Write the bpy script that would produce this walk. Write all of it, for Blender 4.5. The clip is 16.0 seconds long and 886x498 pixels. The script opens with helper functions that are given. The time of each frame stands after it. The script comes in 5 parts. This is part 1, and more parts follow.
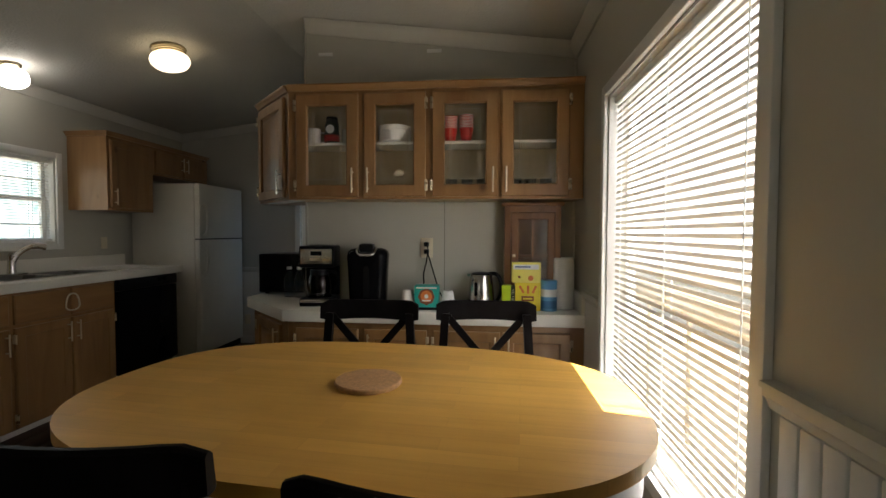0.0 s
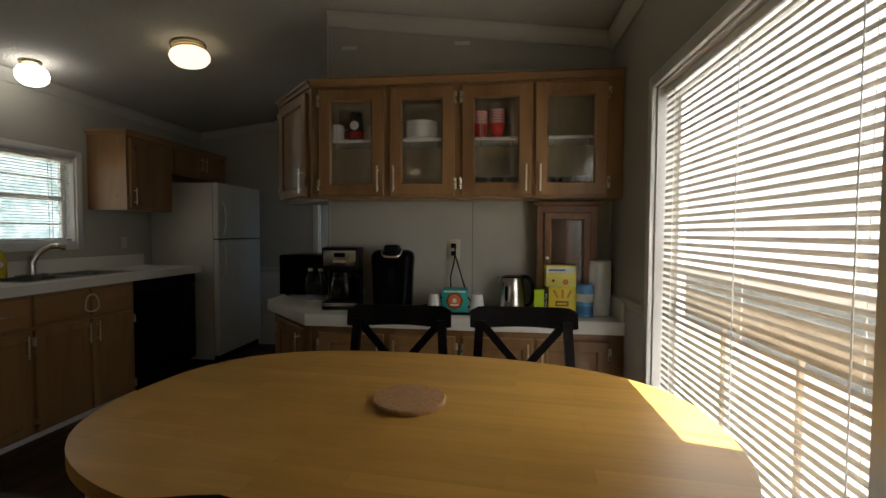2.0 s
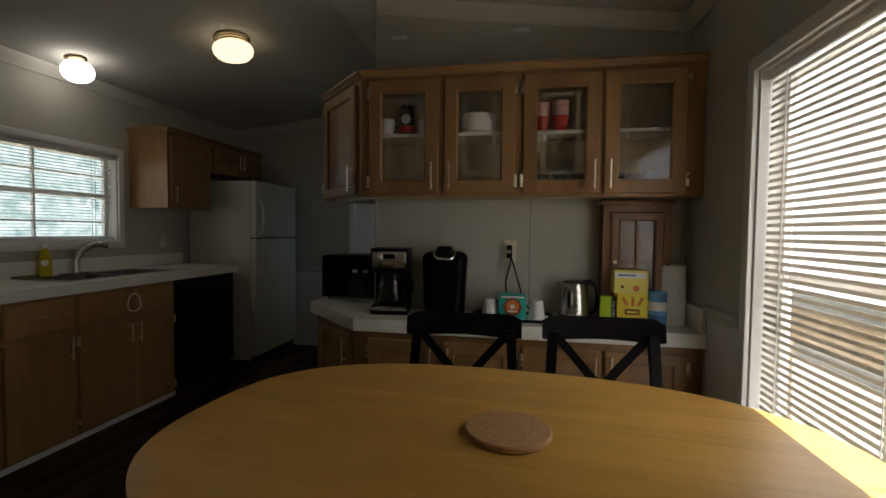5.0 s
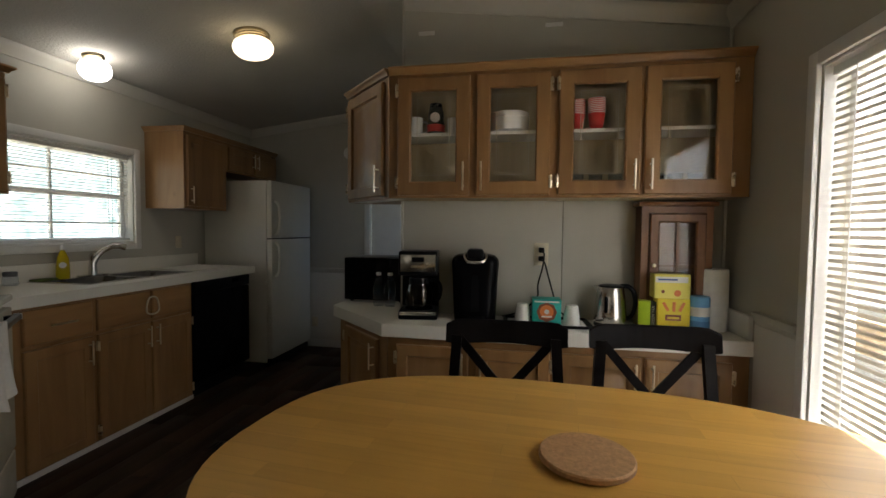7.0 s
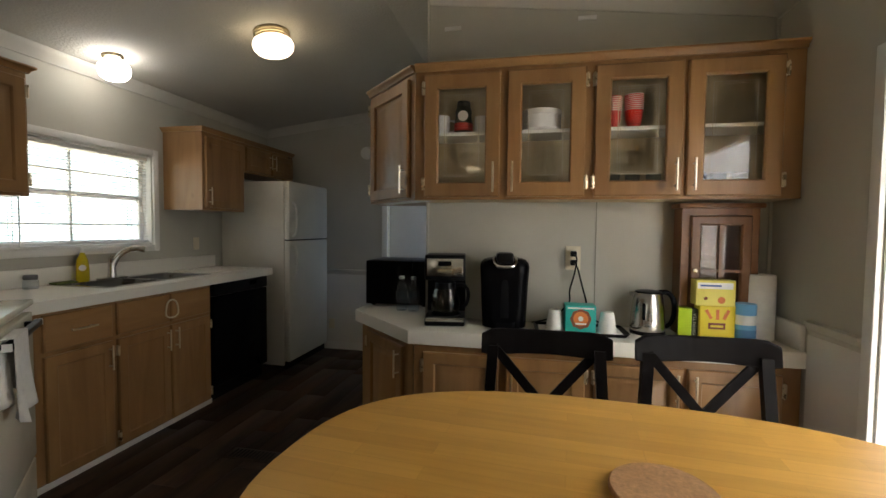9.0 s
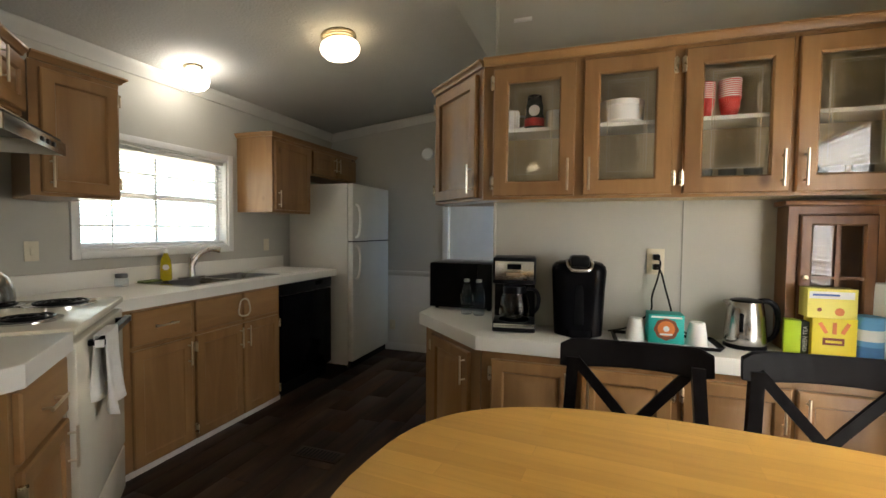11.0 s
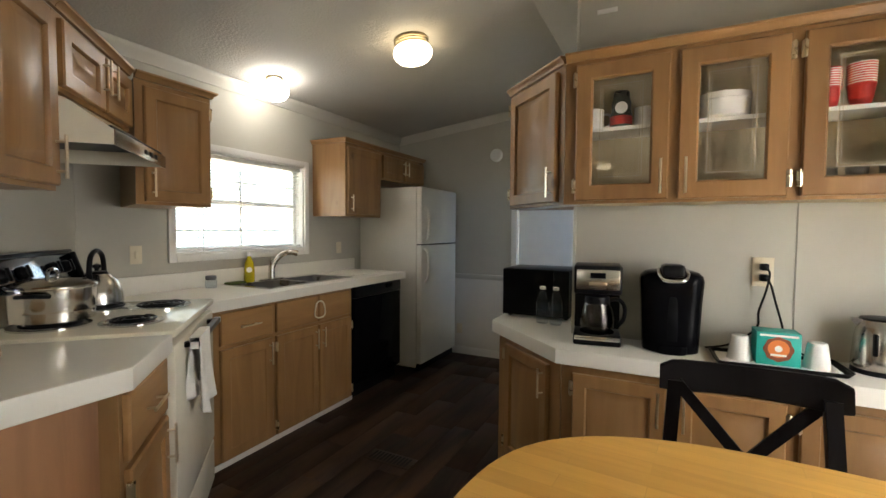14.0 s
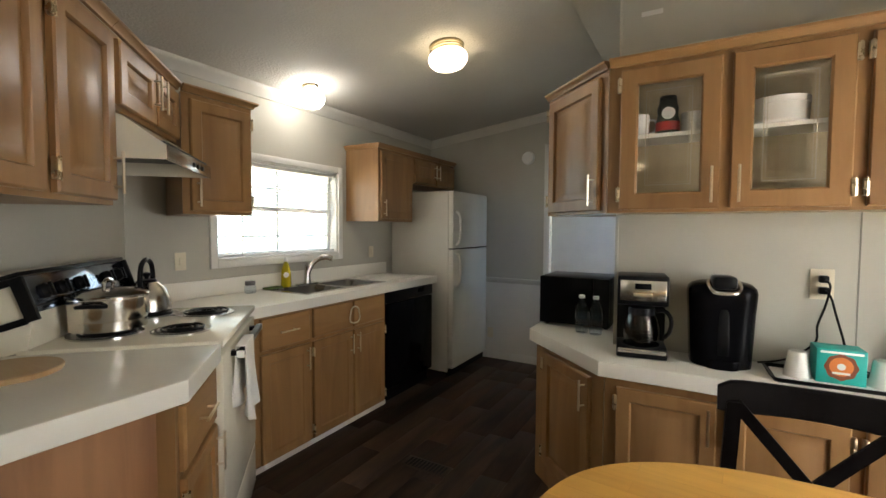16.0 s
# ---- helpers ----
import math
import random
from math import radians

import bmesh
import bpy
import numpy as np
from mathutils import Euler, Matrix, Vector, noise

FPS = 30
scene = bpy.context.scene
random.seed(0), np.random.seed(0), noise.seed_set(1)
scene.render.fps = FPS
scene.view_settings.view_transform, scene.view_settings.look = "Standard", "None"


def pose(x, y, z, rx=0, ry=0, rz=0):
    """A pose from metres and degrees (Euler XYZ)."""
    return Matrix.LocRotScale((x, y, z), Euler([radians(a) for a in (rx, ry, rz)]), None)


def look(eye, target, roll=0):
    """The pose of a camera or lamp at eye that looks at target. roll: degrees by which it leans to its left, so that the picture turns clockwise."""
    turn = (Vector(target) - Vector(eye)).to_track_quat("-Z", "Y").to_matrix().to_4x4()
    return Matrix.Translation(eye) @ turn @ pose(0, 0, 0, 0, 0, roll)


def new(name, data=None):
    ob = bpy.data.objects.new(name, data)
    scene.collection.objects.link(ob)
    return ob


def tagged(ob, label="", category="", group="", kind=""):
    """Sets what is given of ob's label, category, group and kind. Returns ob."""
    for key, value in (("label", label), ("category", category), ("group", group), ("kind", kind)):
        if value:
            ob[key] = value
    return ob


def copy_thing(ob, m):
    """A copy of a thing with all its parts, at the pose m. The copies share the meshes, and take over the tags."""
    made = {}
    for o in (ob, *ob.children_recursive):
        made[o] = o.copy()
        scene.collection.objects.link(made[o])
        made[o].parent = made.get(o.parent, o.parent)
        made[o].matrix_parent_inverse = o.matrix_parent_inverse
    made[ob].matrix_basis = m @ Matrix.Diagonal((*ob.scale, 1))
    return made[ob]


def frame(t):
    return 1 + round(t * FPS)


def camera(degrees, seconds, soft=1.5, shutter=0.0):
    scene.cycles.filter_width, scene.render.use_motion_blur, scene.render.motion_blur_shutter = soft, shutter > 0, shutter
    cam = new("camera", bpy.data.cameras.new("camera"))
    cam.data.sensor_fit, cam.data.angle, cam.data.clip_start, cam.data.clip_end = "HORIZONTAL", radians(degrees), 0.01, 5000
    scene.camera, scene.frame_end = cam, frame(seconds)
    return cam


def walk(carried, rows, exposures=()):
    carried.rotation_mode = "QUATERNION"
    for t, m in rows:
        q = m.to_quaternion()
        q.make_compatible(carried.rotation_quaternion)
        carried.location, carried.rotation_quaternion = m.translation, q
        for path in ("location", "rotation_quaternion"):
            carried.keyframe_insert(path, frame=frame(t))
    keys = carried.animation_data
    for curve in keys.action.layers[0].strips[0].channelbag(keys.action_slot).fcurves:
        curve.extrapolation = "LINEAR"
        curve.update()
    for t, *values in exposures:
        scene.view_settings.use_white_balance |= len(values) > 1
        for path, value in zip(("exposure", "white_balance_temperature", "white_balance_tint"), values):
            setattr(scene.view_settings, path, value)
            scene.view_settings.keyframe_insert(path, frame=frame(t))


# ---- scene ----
cam = camera(90.4, 16.0)
PATH = [
    (0, (0.06, 0.105, 1.195), (-0.121, 2.096, 1.122), 0.2),
    (0.5, (0.034, 0.128, 1.197), (-0.154, 2.117, 1.123), 0.2),
    (1, (0.012, 0.152, 1.199), (-0.193, 2.14, 1.124), 0.3),
    (1.5, (-0.013, 0.178, 1.202), (-0.233, 2.164, 1.127), 0.3),
    (2, (-0.037, 0.208, 1.203), (-0.273, 2.193, 1.127), 0.3),
    (2.5, (-0.064, 0.236, 1.203), (-0.312, 2.219, 1.125), 0.3),
    (3, (-0.091, 0.261, 1.199), (-0.352, 2.242, 1.121), 0.4),
    (3.5, (-0.121, 0.281, 1.199), (-0.399, 2.26, 1.121), 0.5),
    (4, (-0.152, 0.303, 1.201), (-0.453, 2.278, 1.123), 0.5),
    (4.5, (-0.187, 0.32, 1.204), (-0.508, 2.292, 1.126), 0.6),
    (7, (-0.361, 0.384, 1.226), (-0.714, 2.35, 1.138), 0.6),
    (7.5, (-0.392, 0.395, 1.234), (-0.745, 2.361, 1.141), 0.6),
    (8, (-0.418, 0.41, 1.238), (-0.77, 2.377, 1.147), 0.6),
    (10.5, (-0.511, 0.503, 1.243), (-1.086, 2.417, 1.153), 0.5),
    (11, (-0.532, 0.514, 1.24), (-1.173, 2.407, 1.153), 0.5),
    (11.5, (-0.546, 0.526, 1.242), (-1.25, 2.396, 1.153), 0.5),
    (12, (-0.558, 0.538, 1.244), (-1.319, 2.386, 1.155), 0.4),
    (12.5, (-0.569, 0.543, 1.248), (-1.371, 2.373, 1.16), 0.4),
    (13, (-0.583, 0.547, 1.253), (-1.418, 2.362, 1.164), 0.4),
    (13.5, (-0.598, 0.549, 1.258), (-1.465, 2.349, 1.171), 0.4),
    (14, (-0.615, 0.546, 1.266), (-1.512, 2.332, 1.177), 0.4),
    (14.5, (-0.63, 0.546, 1.275), (-1.555, 2.317, 1.184), 0.4),
    (15, (-0.646, 0.542, 1.285), (-1.594, 2.301, 1.194), 0.4),
    (15.5, (-0.661, 0.54, 1.296), (-1.632, 2.285, 1.205), 0.3),
    (16, (-0.677, 0.53, 1.307), (-1.672, 2.262, 1.215), 0.3),
]
EXPOSURES = [(0, 3.10), (1.5, 2.70), (3.5, 2.00), (4.5, 2.10), (7, 3.05), (8, 3.38), (10.5, 4.22), (12.5, 4.50), (16, 4.66)]
walk(cam, [(t, look(eye, target, roll)) for t, eye, target, roll in PATH], EXPOSURES)

# ---- light ----
world = bpy.data.worlds.new("sky")
world.use_nodes = True
scene.world = world
SKY = world.node_tree.nodes.new("ShaderNodeTexSky")
SKY.sky_type, SKY.sun_disc = "NISHITA", False
SUN_WAY = Vector((-0.379, 0.095, -1.0)).normalized()
SKY.sun_elevation = math.asin(-SUN_WAY.z)
SKY.sun_rotation = math.atan2(-SUN_WAY.x, -SUN_WAY.y)
world.node_tree.links.new(SKY.outputs[0], world.node_tree.nodes["Background"].inputs[0])
world.node_tree.nodes["Background"].inputs[1].default_value = 0.05
sun_data = bpy.data.lights.new("sun", "SUN")
sun_data.energy, sun_data.angle, sun_data.color = 5.0, radians(0.5), (1.0, 0.96, 0.90)
sun = new("sun", sun_data)
sun.matrix_world = look((4, -2, 9), Vector((4, -2, 9)) + SUN_WAY)


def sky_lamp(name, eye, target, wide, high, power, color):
    """Stands in for the sky's light at a window, seen or added."""
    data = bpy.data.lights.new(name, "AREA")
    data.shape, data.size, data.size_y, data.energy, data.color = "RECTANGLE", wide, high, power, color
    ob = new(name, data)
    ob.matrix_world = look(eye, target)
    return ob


sky_lamp("dining_window_light", (0.70, 1.53, 1.13), (-1, 1.53, 1.0), 1.05, 1.25, 1.75, (0.98, 0.98, 0.98))
sky_lamp("sink_window_light", (-3.83, 2.67, 2.45), (-2.95, 2.67, 1.3), 1.6, 0.8, 1.15, (0.84, 0.93, 1.0))
# Bluish light for the back door, through a hall window added out of view.
sky_lamp("unseen_hall_fill", (0.66, 3.80, 1.675), (-1.25, 4.62, 1.25), 0.46, 0.41, 0.05, (0.42, 0.66, 1.0)).data.spread = radians(36)
# Fill from behind the camera, through an unseen window that was added.
sky_lamp("unseen_room_fill", (-1.86, -2.3, 1.4), (0.5, -2.4, 1.1), 1.5, 1.0, 0.72, (1.0, 0.91, 0.77))

# ---- materials ----


def material(name, color, rough=0.5, metal=0.0, vary=0.12, scale=(6, 6, 6), bump=0.0, bump_scale=60.0, coat=0.0, spec=0.5, rough_var=0.2, bump_dist=0.002, detail=4.0, dark=None, alpha=None, trans=0.0, ior=1.45):
    """A surface whose colour drifts between two tones at two scales, with a fine relief."""
    m = bpy.data.materials.new(name)
    m.use_nodes = True
    nt = m.node_tree
    b = nt.nodes["Principled BSDF"]
    b.inputs["Roughness"].default_value, b.inputs["Metallic"].default_value = rough, metal
    b.inputs["Coat Weight"].default_value, b.inputs["Transmission Weight"].default_value = coat, trans
    b.inputs["IOR"].default_value, b.inputs["Specular IOR Level"].default_value = ior, spec
    tc = nt.nodes.new("ShaderNodeTexCoord")
    mp = nt.nodes.new("ShaderNodeMapping")
    mp.inputs["Scale"].default_value = scale
    nt.links.new(tc.outputs["Object"], mp.inputs["Vector"])
    n1 = nt.nodes.new("ShaderNodeTexNoise")
    n1.inputs["Scale"].default_value, n1.inputs["Detail"].default_value, n1.inputs["Roughness"].default_value = 1.0, detail, 0.65
    nt.links.new(mp.outputs[0], n1.inputs["Vector"])
    ramp = nt.nodes.new("ShaderNodeValToRGB")
    low = dark or [c * (1 - vary) for c in color]
    high = [min(1, c * (1 + vary * 0.6)) for c in color]
    ramp.color_ramp.elements[0].position, ramp.color_ramp.elements[1].position = 0.3, 0.72
    ramp.color_ramp.elements[0].color, ramp.color_ramp.elements[1].color = (*low, 1), (*high, 1)
    nt.links.new(n1.outputs["Fac"], ramp.inputs[0])
    nt.links.new(ramp.outputs[0], b.inputs["Base Color"])
    n2 = nt.nodes.new("ShaderNodeTexNoise")
    n2.inputs["Scale"].default_value, n2.inputs["Detail"].default_value = bump_scale, 3
    nt.links.new(tc.outputs["Object"], n2.inputs["Vector"])
    rr = nt.nodes.new("ShaderNodeMapRange")
    rr.inputs["To Min"].default_value, rr.inputs["To Max"].default_value = max(0.02, rough * (1 - rough_var)), min(1, rough * (1 + rough_var))
    nt.links.new(n1.outputs["Fac"], rr.inputs["Value"])
    nt.links.new(rr.outputs[0], b.inputs["Roughness"])
    if bump:
        bp = nt.nodes.new("ShaderNodeBump")
        bp.inputs["Strength"].default_value, bp.inputs["Distance"].default_value = bump, bump_dist
        nt.links.new(n2.outputs["Fac"], bp.inputs["Height"])
        nt.links.new(bp.outputs[0], b.inputs["Normal"])
    return m


def wood(name, light, dark, scale, rough=0.36, random_tone=0.2, knots=True, spec=0.5):
    """Grained wood: long fibres, cathedral waves and a few knots, each board in a tone of its own."""
    m = bpy.data.materials.new(name)
    m.use_nodes = True
    nt = m.node_tree
    b = nt.nodes["Principled BSDF"]
    tc = nt.nodes.new("ShaderNodeTexCoord")
    info = nt.nodes.new("ShaderNodeObjectInfo")
    shift = nt.nodes.new("ShaderNodeVectorMath")
    shift.operation = "MULTIPLY_ADD"
    shift.inputs[1].default_value = (7, 5, 3)
    nt.links.new(info.outputs["Random"], shift.inputs[0])
    nt.links.new(tc.outputs["Object"], shift.inputs[2])
    mp = nt.nodes.new("ShaderNodeMapping")
    mp.inputs["Scale"].default_value = scale
    nt.links.new(shift.outputs[0], mp.inputs["Vector"])
    n1 = nt.nodes.new("ShaderNodeTexNoise")
    n1.inputs["Scale"].default_value, n1.inputs["Detail"].default_value, n1.inputs["Distortion"].default_value = 1.0, 6, 0.8
    nt.links.new(mp.outputs[0], n1.inputs["Vector"])
    n2 = nt.nodes.new("ShaderNodeTexNoise")
    n2.inputs["Scale"].default_value, n2.inputs["Detail"].default_value = 0.25, 2
    nt.links.new(mp.outputs[0], n2.inputs["Vector"])
    mix = nt.nodes.new("ShaderNodeMath")
    mix.operation = "MULTIPLY_ADD"
    mix.inputs[1].default_value = 0.55
    nt.links.new(n1.outputs["Fac"], mix.inputs[0])
    half = nt.nodes.new("ShaderNodeMath")
    half.operation = "MULTIPLY"
    half.inputs[1].default_value = 0.5
    nt.links.new(n2.outputs["Fac"], half.inputs[0])
    nt.links.new(half.outputs[0], mix.inputs[2])
    ramp = nt.nodes.new("ShaderNodeValToRGB")
    ramp.color_ramp.elements[0].position, ramp.color_ramp.elements[1].position = 0.36, 0.66
    ramp.color_ramp.elements[0].color, ramp.color_ramp.elements[1].color = (*dark, 1), (*light, 1)
    nt.links.new(mix.outputs[0], ramp.inputs[0])
    hsv = nt.nodes.new("ShaderNodeHueSaturation")
    tone = nt.nodes.new("ShaderNodeMapRange")
    tone.inputs["To Min"].default_value, tone.inputs["To Max"].default_value = 1 - random_tone / 2, 1 + random_tone / 2
    nt.links.new(info.outputs["Random"], tone.inputs["Value"])
    nt.links.new(tone.outputs[0], hsv.inputs["Value"])
    nt.links.new(ramp.outputs[0], hsv.inputs["Color"])
    last = hsv.outputs[0]
    if knots:
        vor = nt.nodes.new("ShaderNodeTexVoronoi")
        vor.inputs["Scale"].default_value = 1.0
        mk = nt.nodes.new("ShaderNodeMapping")
        mk.inputs["Scale"].default_value = tuple(3.2 if c > 8 else 2.1 for c in scale)
        nt.links.new(shift.outputs[0], mk.inputs["Vector"])
        nt.links.new(mk.outputs[0], vor.inputs["Vector"])
        kr = nt.nodes.new("ShaderNodeValToRGB")
        kr.color_ramp.elements[0].position, kr.color_ramp.elements[1].position = 0.03, 0.085
        kr.color_ramp.elements[0].color, kr.color_ramp.elements[1].color = (0.45, 0.40, 0.36, 1), (1, 1, 1, 1)
        nt.links.new(vor.outputs["Distance"], kr.inputs[0])
        mul = nt.nodes.new("ShaderNodeMixRGB")
        mul.blend_type, mul.inputs[0].default_value = "MULTIPLY", 1.0
        nt.links.new(last, mul.inputs[1])
        nt.links.new(kr.outputs[0], mul.inputs[2])
        last = mul.outputs[0]
    nt.links.new(last, b.inputs["Base Color"])
    b.inputs["Roughness"].default_value, b.inputs["Specular IOR Level"].default_value = rough, spec
    bp = nt.nodes.new("ShaderNodeBump")
    bp.inputs["Strength"].default_value, bp.inputs["Distance"].default_value = 0.12, 0.001
    nt.links.new(n1.outputs["Fac"], bp.inputs["Height"])
    nt.links.new(bp.outputs[0], b.inputs["Normal"])
    return m


def glow(name, color, strength):
    m = bpy.data.materials.new(name)
    m.use_nodes = True
    b = m.node_tree.nodes["Principled BSDF"]
    b.inputs["Base Color"].default_value = (*color, 1)
    b.inputs["Emission Color"].default_value, b.inputs["Emission Strength"].default_value = (*color, 1), strength
    return m


def clear_glass(name, tint=(1, 1, 1), rough=0.02):
    """A thin pane: clear, with a glossy face."""
    m = bpy.data.materials.new(name)
    m.use_nodes = True
    nt = m.node_tree
    out = nt.nodes["Material Output"]
    nt.nodes.remove(nt.nodes["Principled BSDF"])
    tr = nt.nodes.new("ShaderNodeBsdfTransparent")
    tr.inputs[0].default_value = (*tint, 1)
    gl = nt.nodes.new("ShaderNodeBsdfGlossy")
    gl.inputs["Roughness"].default_value = rough
    lw = nt.nodes.new("ShaderNodeLayerWeight")
    lw.inputs[0].default_value = 0.5
    pw = nt.nodes.new("ShaderNodeMath")
    pw.operation, pw.inputs[1].default_value = "POWER", 4.0
    nt.links.new(lw.outputs["Facing"], pw.inputs[0])
    fr = nt.nodes.new("ShaderNodeMath")
    fr.operation, fr.inputs[1].default_value, fr.inputs[2].default_value = "MULTIPLY_ADD", 0.85, 0.045
    nt.links.new(pw.outputs[0], fr.inputs[0])
    mx = nt.nodes.new("ShaderNodeMixShader")
    nt.links.new(fr.outputs[0], mx.inputs[0])
    nt.links.new(tr.outputs[0], mx.inputs[1])
    nt.links.new(gl.outputs[0], mx.inputs[2])
    nt.links.new(mx.outputs[0], out.inputs[0])
    return m


WALL = material("wall_paint", (0.475, 0.456, 0.392), 0.6, vary=0.06, scale=(1.5, 1.5, 1.5), bump=0.12, bump_scale=140)
CEIL = material("ceiling_paint", (0.57, 0.55, 0.50), 0.85, vary=0.05, scale=(2, 2, 2), bump=0.8, bump_scale=70, bump_dist=0.0045)
TRIM = material("white_trim_paint", (0.74, 0.73, 0.70), 0.4, vary=0.05, scale=(4, 4, 4))
SEAM = material("panel_seam", (0.22, 0.21, 0.18), 0.6, vary=0.1, scale=(4, 4, 4))
WAINSCOT = material("beadboard_paint", (0.70, 0.68, 0.64), 0.45, vary=0.05, scale=(3, 3, 3))
OAK = wood("cabinet_oak_upright", (0.355, 0.198, 0.080), (0.235, 0.120, 0.045), (13, 13, 1.5))
OAK_H = wood("cabinet_oak_lying", (0.355, 0.198, 0.080), (0.235, 0.120, 0.045), (1.5, 13, 13))
PANEL_OAK = wood("end_panel_oak", (0.39, 0.195, 0.092), (0.19, 0.085, 0.038), (14, 16, 1.6), random_tone=0.05)
CROWN = material("crown_paint", (0.58, 0.56, 0.50), 0.5, vary=0.05, scale=(4, 4, 4))
OAK_IN = wood("cabinet_inside", (0.54, 0.44, 0.27), (0.45, 0.355, 0.21), (18, 18, 3), rough=0.6, knots=False)
LAMINATE = material("white_laminate", (0.78, 0.75, 0.68), 0.33, rough_var=0.02, vary=0.02, scale=(9, 9, 9), bump=0.03, bump_scale=300)
# The bowls' shade and dark reflections are put into this steel's colour.
SINK_STEEL = material("darkened_bowl_steel", (0.20, 0.195, 0.185), 0.28, 1.0, vary=0.15, scale=(8, 8, 8))
POT_STEEL = material("used_pot_steel", (0.66, 0.63, 0.58), 0.16, 1.0, vary=0.12, scale=(9, 9, 3))
STEEL = material("brushed_steel", (0.62, 0.60, 0.57), 0.22, 1.0, vary=0.1, scale=(4, 4, 60))
NICKEL = material("nickel_handle", (0.74, 0.65, 0.50), 0.3, 1.0, vary=0.08, scale=(20, 20, 20))
BRASS = material("brass_hinge", (0.66, 0.56, 0.40), 0.28, 1.0, vary=0.15, scale=(30, 30, 30))
CHROME = material("chrome", (0.80, 0.80, 0.80), 0.08, 1.0, vary=0.04, scale=(10, 10, 10))
BLACK = material("black_plastic", (0.008, 0.008, 0.009), 0.3, spec=0.12, vary=0.2, scale=(12, 12, 12), bump=0.04, bump_scale=400)
BLACK_GLOSS = material("black_gloss", (0.005, 0.005, 0.006), 0.12, spec=0.06, vary=0.2, scale=(9, 9, 9))
# Blue metal tint puts the sink window's reflection on black glass into the colour.
PANEL_GLASS = material("black_glass_reflection_tint", (0.30, 0.36, 0.48), 0.10, 1.0, vary=0.2, scale=(9, 9, 9))
CHAIR_BLACK = wood("black_stained_wood", (0.008, 0.0065, 0.0065), (0.004, 0.003, 0.003), (20, 20, 3), rough=0.42, random_tone=0.1, knots=False, spec=0.07)
ENAMEL = material("white_enamel", (0.74, 0.72, 0.66), 0.3, vary=0.05, scale=(3, 3, 3), bump=0.05, bump_scale=220)
STOVE_WHITE = material("bisque_enamel", (0.80, 0.75, 0.62), 0.2, vary=0.04, scale=(5, 5, 5))
VINYL = material("white_vinyl", (0.82, 0.82, 0.80), 0.45, vary=0.04, scale=(8, 8, 8))
CERAMIC = material("white_ceramic", (0.82, 0.80, 0.76), 0.2, vary=0.04, scale=(20, 20, 20))
IVORY = material("ivory_plastic", (0.70, 0.63, 0.48), 0.4, vary=0.05, scale=(30, 30, 30))
CLOTH = material("white_cotton", (0.80, 0.78, 0.74), 0.9, vary=0.08, scale=(30, 30, 30), bump=0.6, bump_scale=500)
PAPER = material("white_paper", (0.84, 0.83, 0.80), 0.85, vary=0.05, scale=(30, 30, 30), bump=0.5, bump_scale=260)
CORK = material("cork", (0.52, 0.29, 0.13), 0.8, vary=0.28, scale=(120, 120, 120), bump=0.5, bump_scale=300)
BOARD = wood("cutting_board_wood", (0.55, 0.38, 0.20), (0.45, 0.29, 0.14), (4, 30, 30), knots=False)
RED = material("red_plastic", (0.62, 0.03, 0.02), 0.3, vary=0.08, scale=(15, 15, 15))
TEAL = material("teal_card", (0.02, 0.42, 0.36), 0.45, vary=0.08, scale=(15, 15, 15))
YELLOW = material("yellow_card", (0.82, 0.66, 0.04), 0.4, vary=0.06, scale=(15, 15, 15))
PALE_YELLOW = material("pale_yellow_card", (0.85, 0.76, 0.16), 0.4, vary=0.06, scale=(15, 15, 15))
LIME = material("lime_card", (0.48, 0.66, 0.03), 0.4, vary=0.06, scale=(15, 15, 15))
BLUE = material("blue_card", (0.16, 0.42, 0.72), 0.4, vary=0.1, scale=(15, 15, 15))
NAVY = material("navy_ink", (0.05, 0.12, 0.35), 0.5)
BROWN = material("brown_ink", (0.25, 0.07, 0.03), 0.5)
ORANGE = material("orange_ink", (0.75, 0.22, 0.05), 0.5)
WHITE_INK = material("white_ink", (0.85, 0.84, 0.80), 0.5)
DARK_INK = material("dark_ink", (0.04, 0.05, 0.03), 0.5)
RED_INK = material("red_ink", (0.6, 0.04, 0.03), 0.5)
SOAP = material("yellow_soap", (0.75, 0.62, 0.03), 0.15, vary=0.05, trans=0.4)
GREEN_FELT = material("green_mat", (0.10, 0.14, 0.03), 0.85, vary=0.2, scale=(40, 40, 40))
GLASS = clear_glass("pane_glass")
BOTTLE = clear_glass("bottle_plastic", (0.86, 0.90, 0.94), 0.05)
CARAFE = clear_glass("carafe_glass", (0.55, 0.52, 0.48), 0.03)
ETCH = material("etched_line", (0.56, 0.50, 0.38), 0.7, vary=0.1, scale=(40, 40, 40))
LAMP_ON = glow("lit_opal_glass", (1.0, 0.82, 0.54), 0.30)
LAMP_ON_COOL = glow("lit_opal_glass_cool", (1.0, 0.95, 0.88), 1.0)
LAMP_BASE = material("satin_brass_lamp", (0.55, 0.46, 0.30), 0.3, 1.0, vary=0.1, scale=(20, 20, 20))


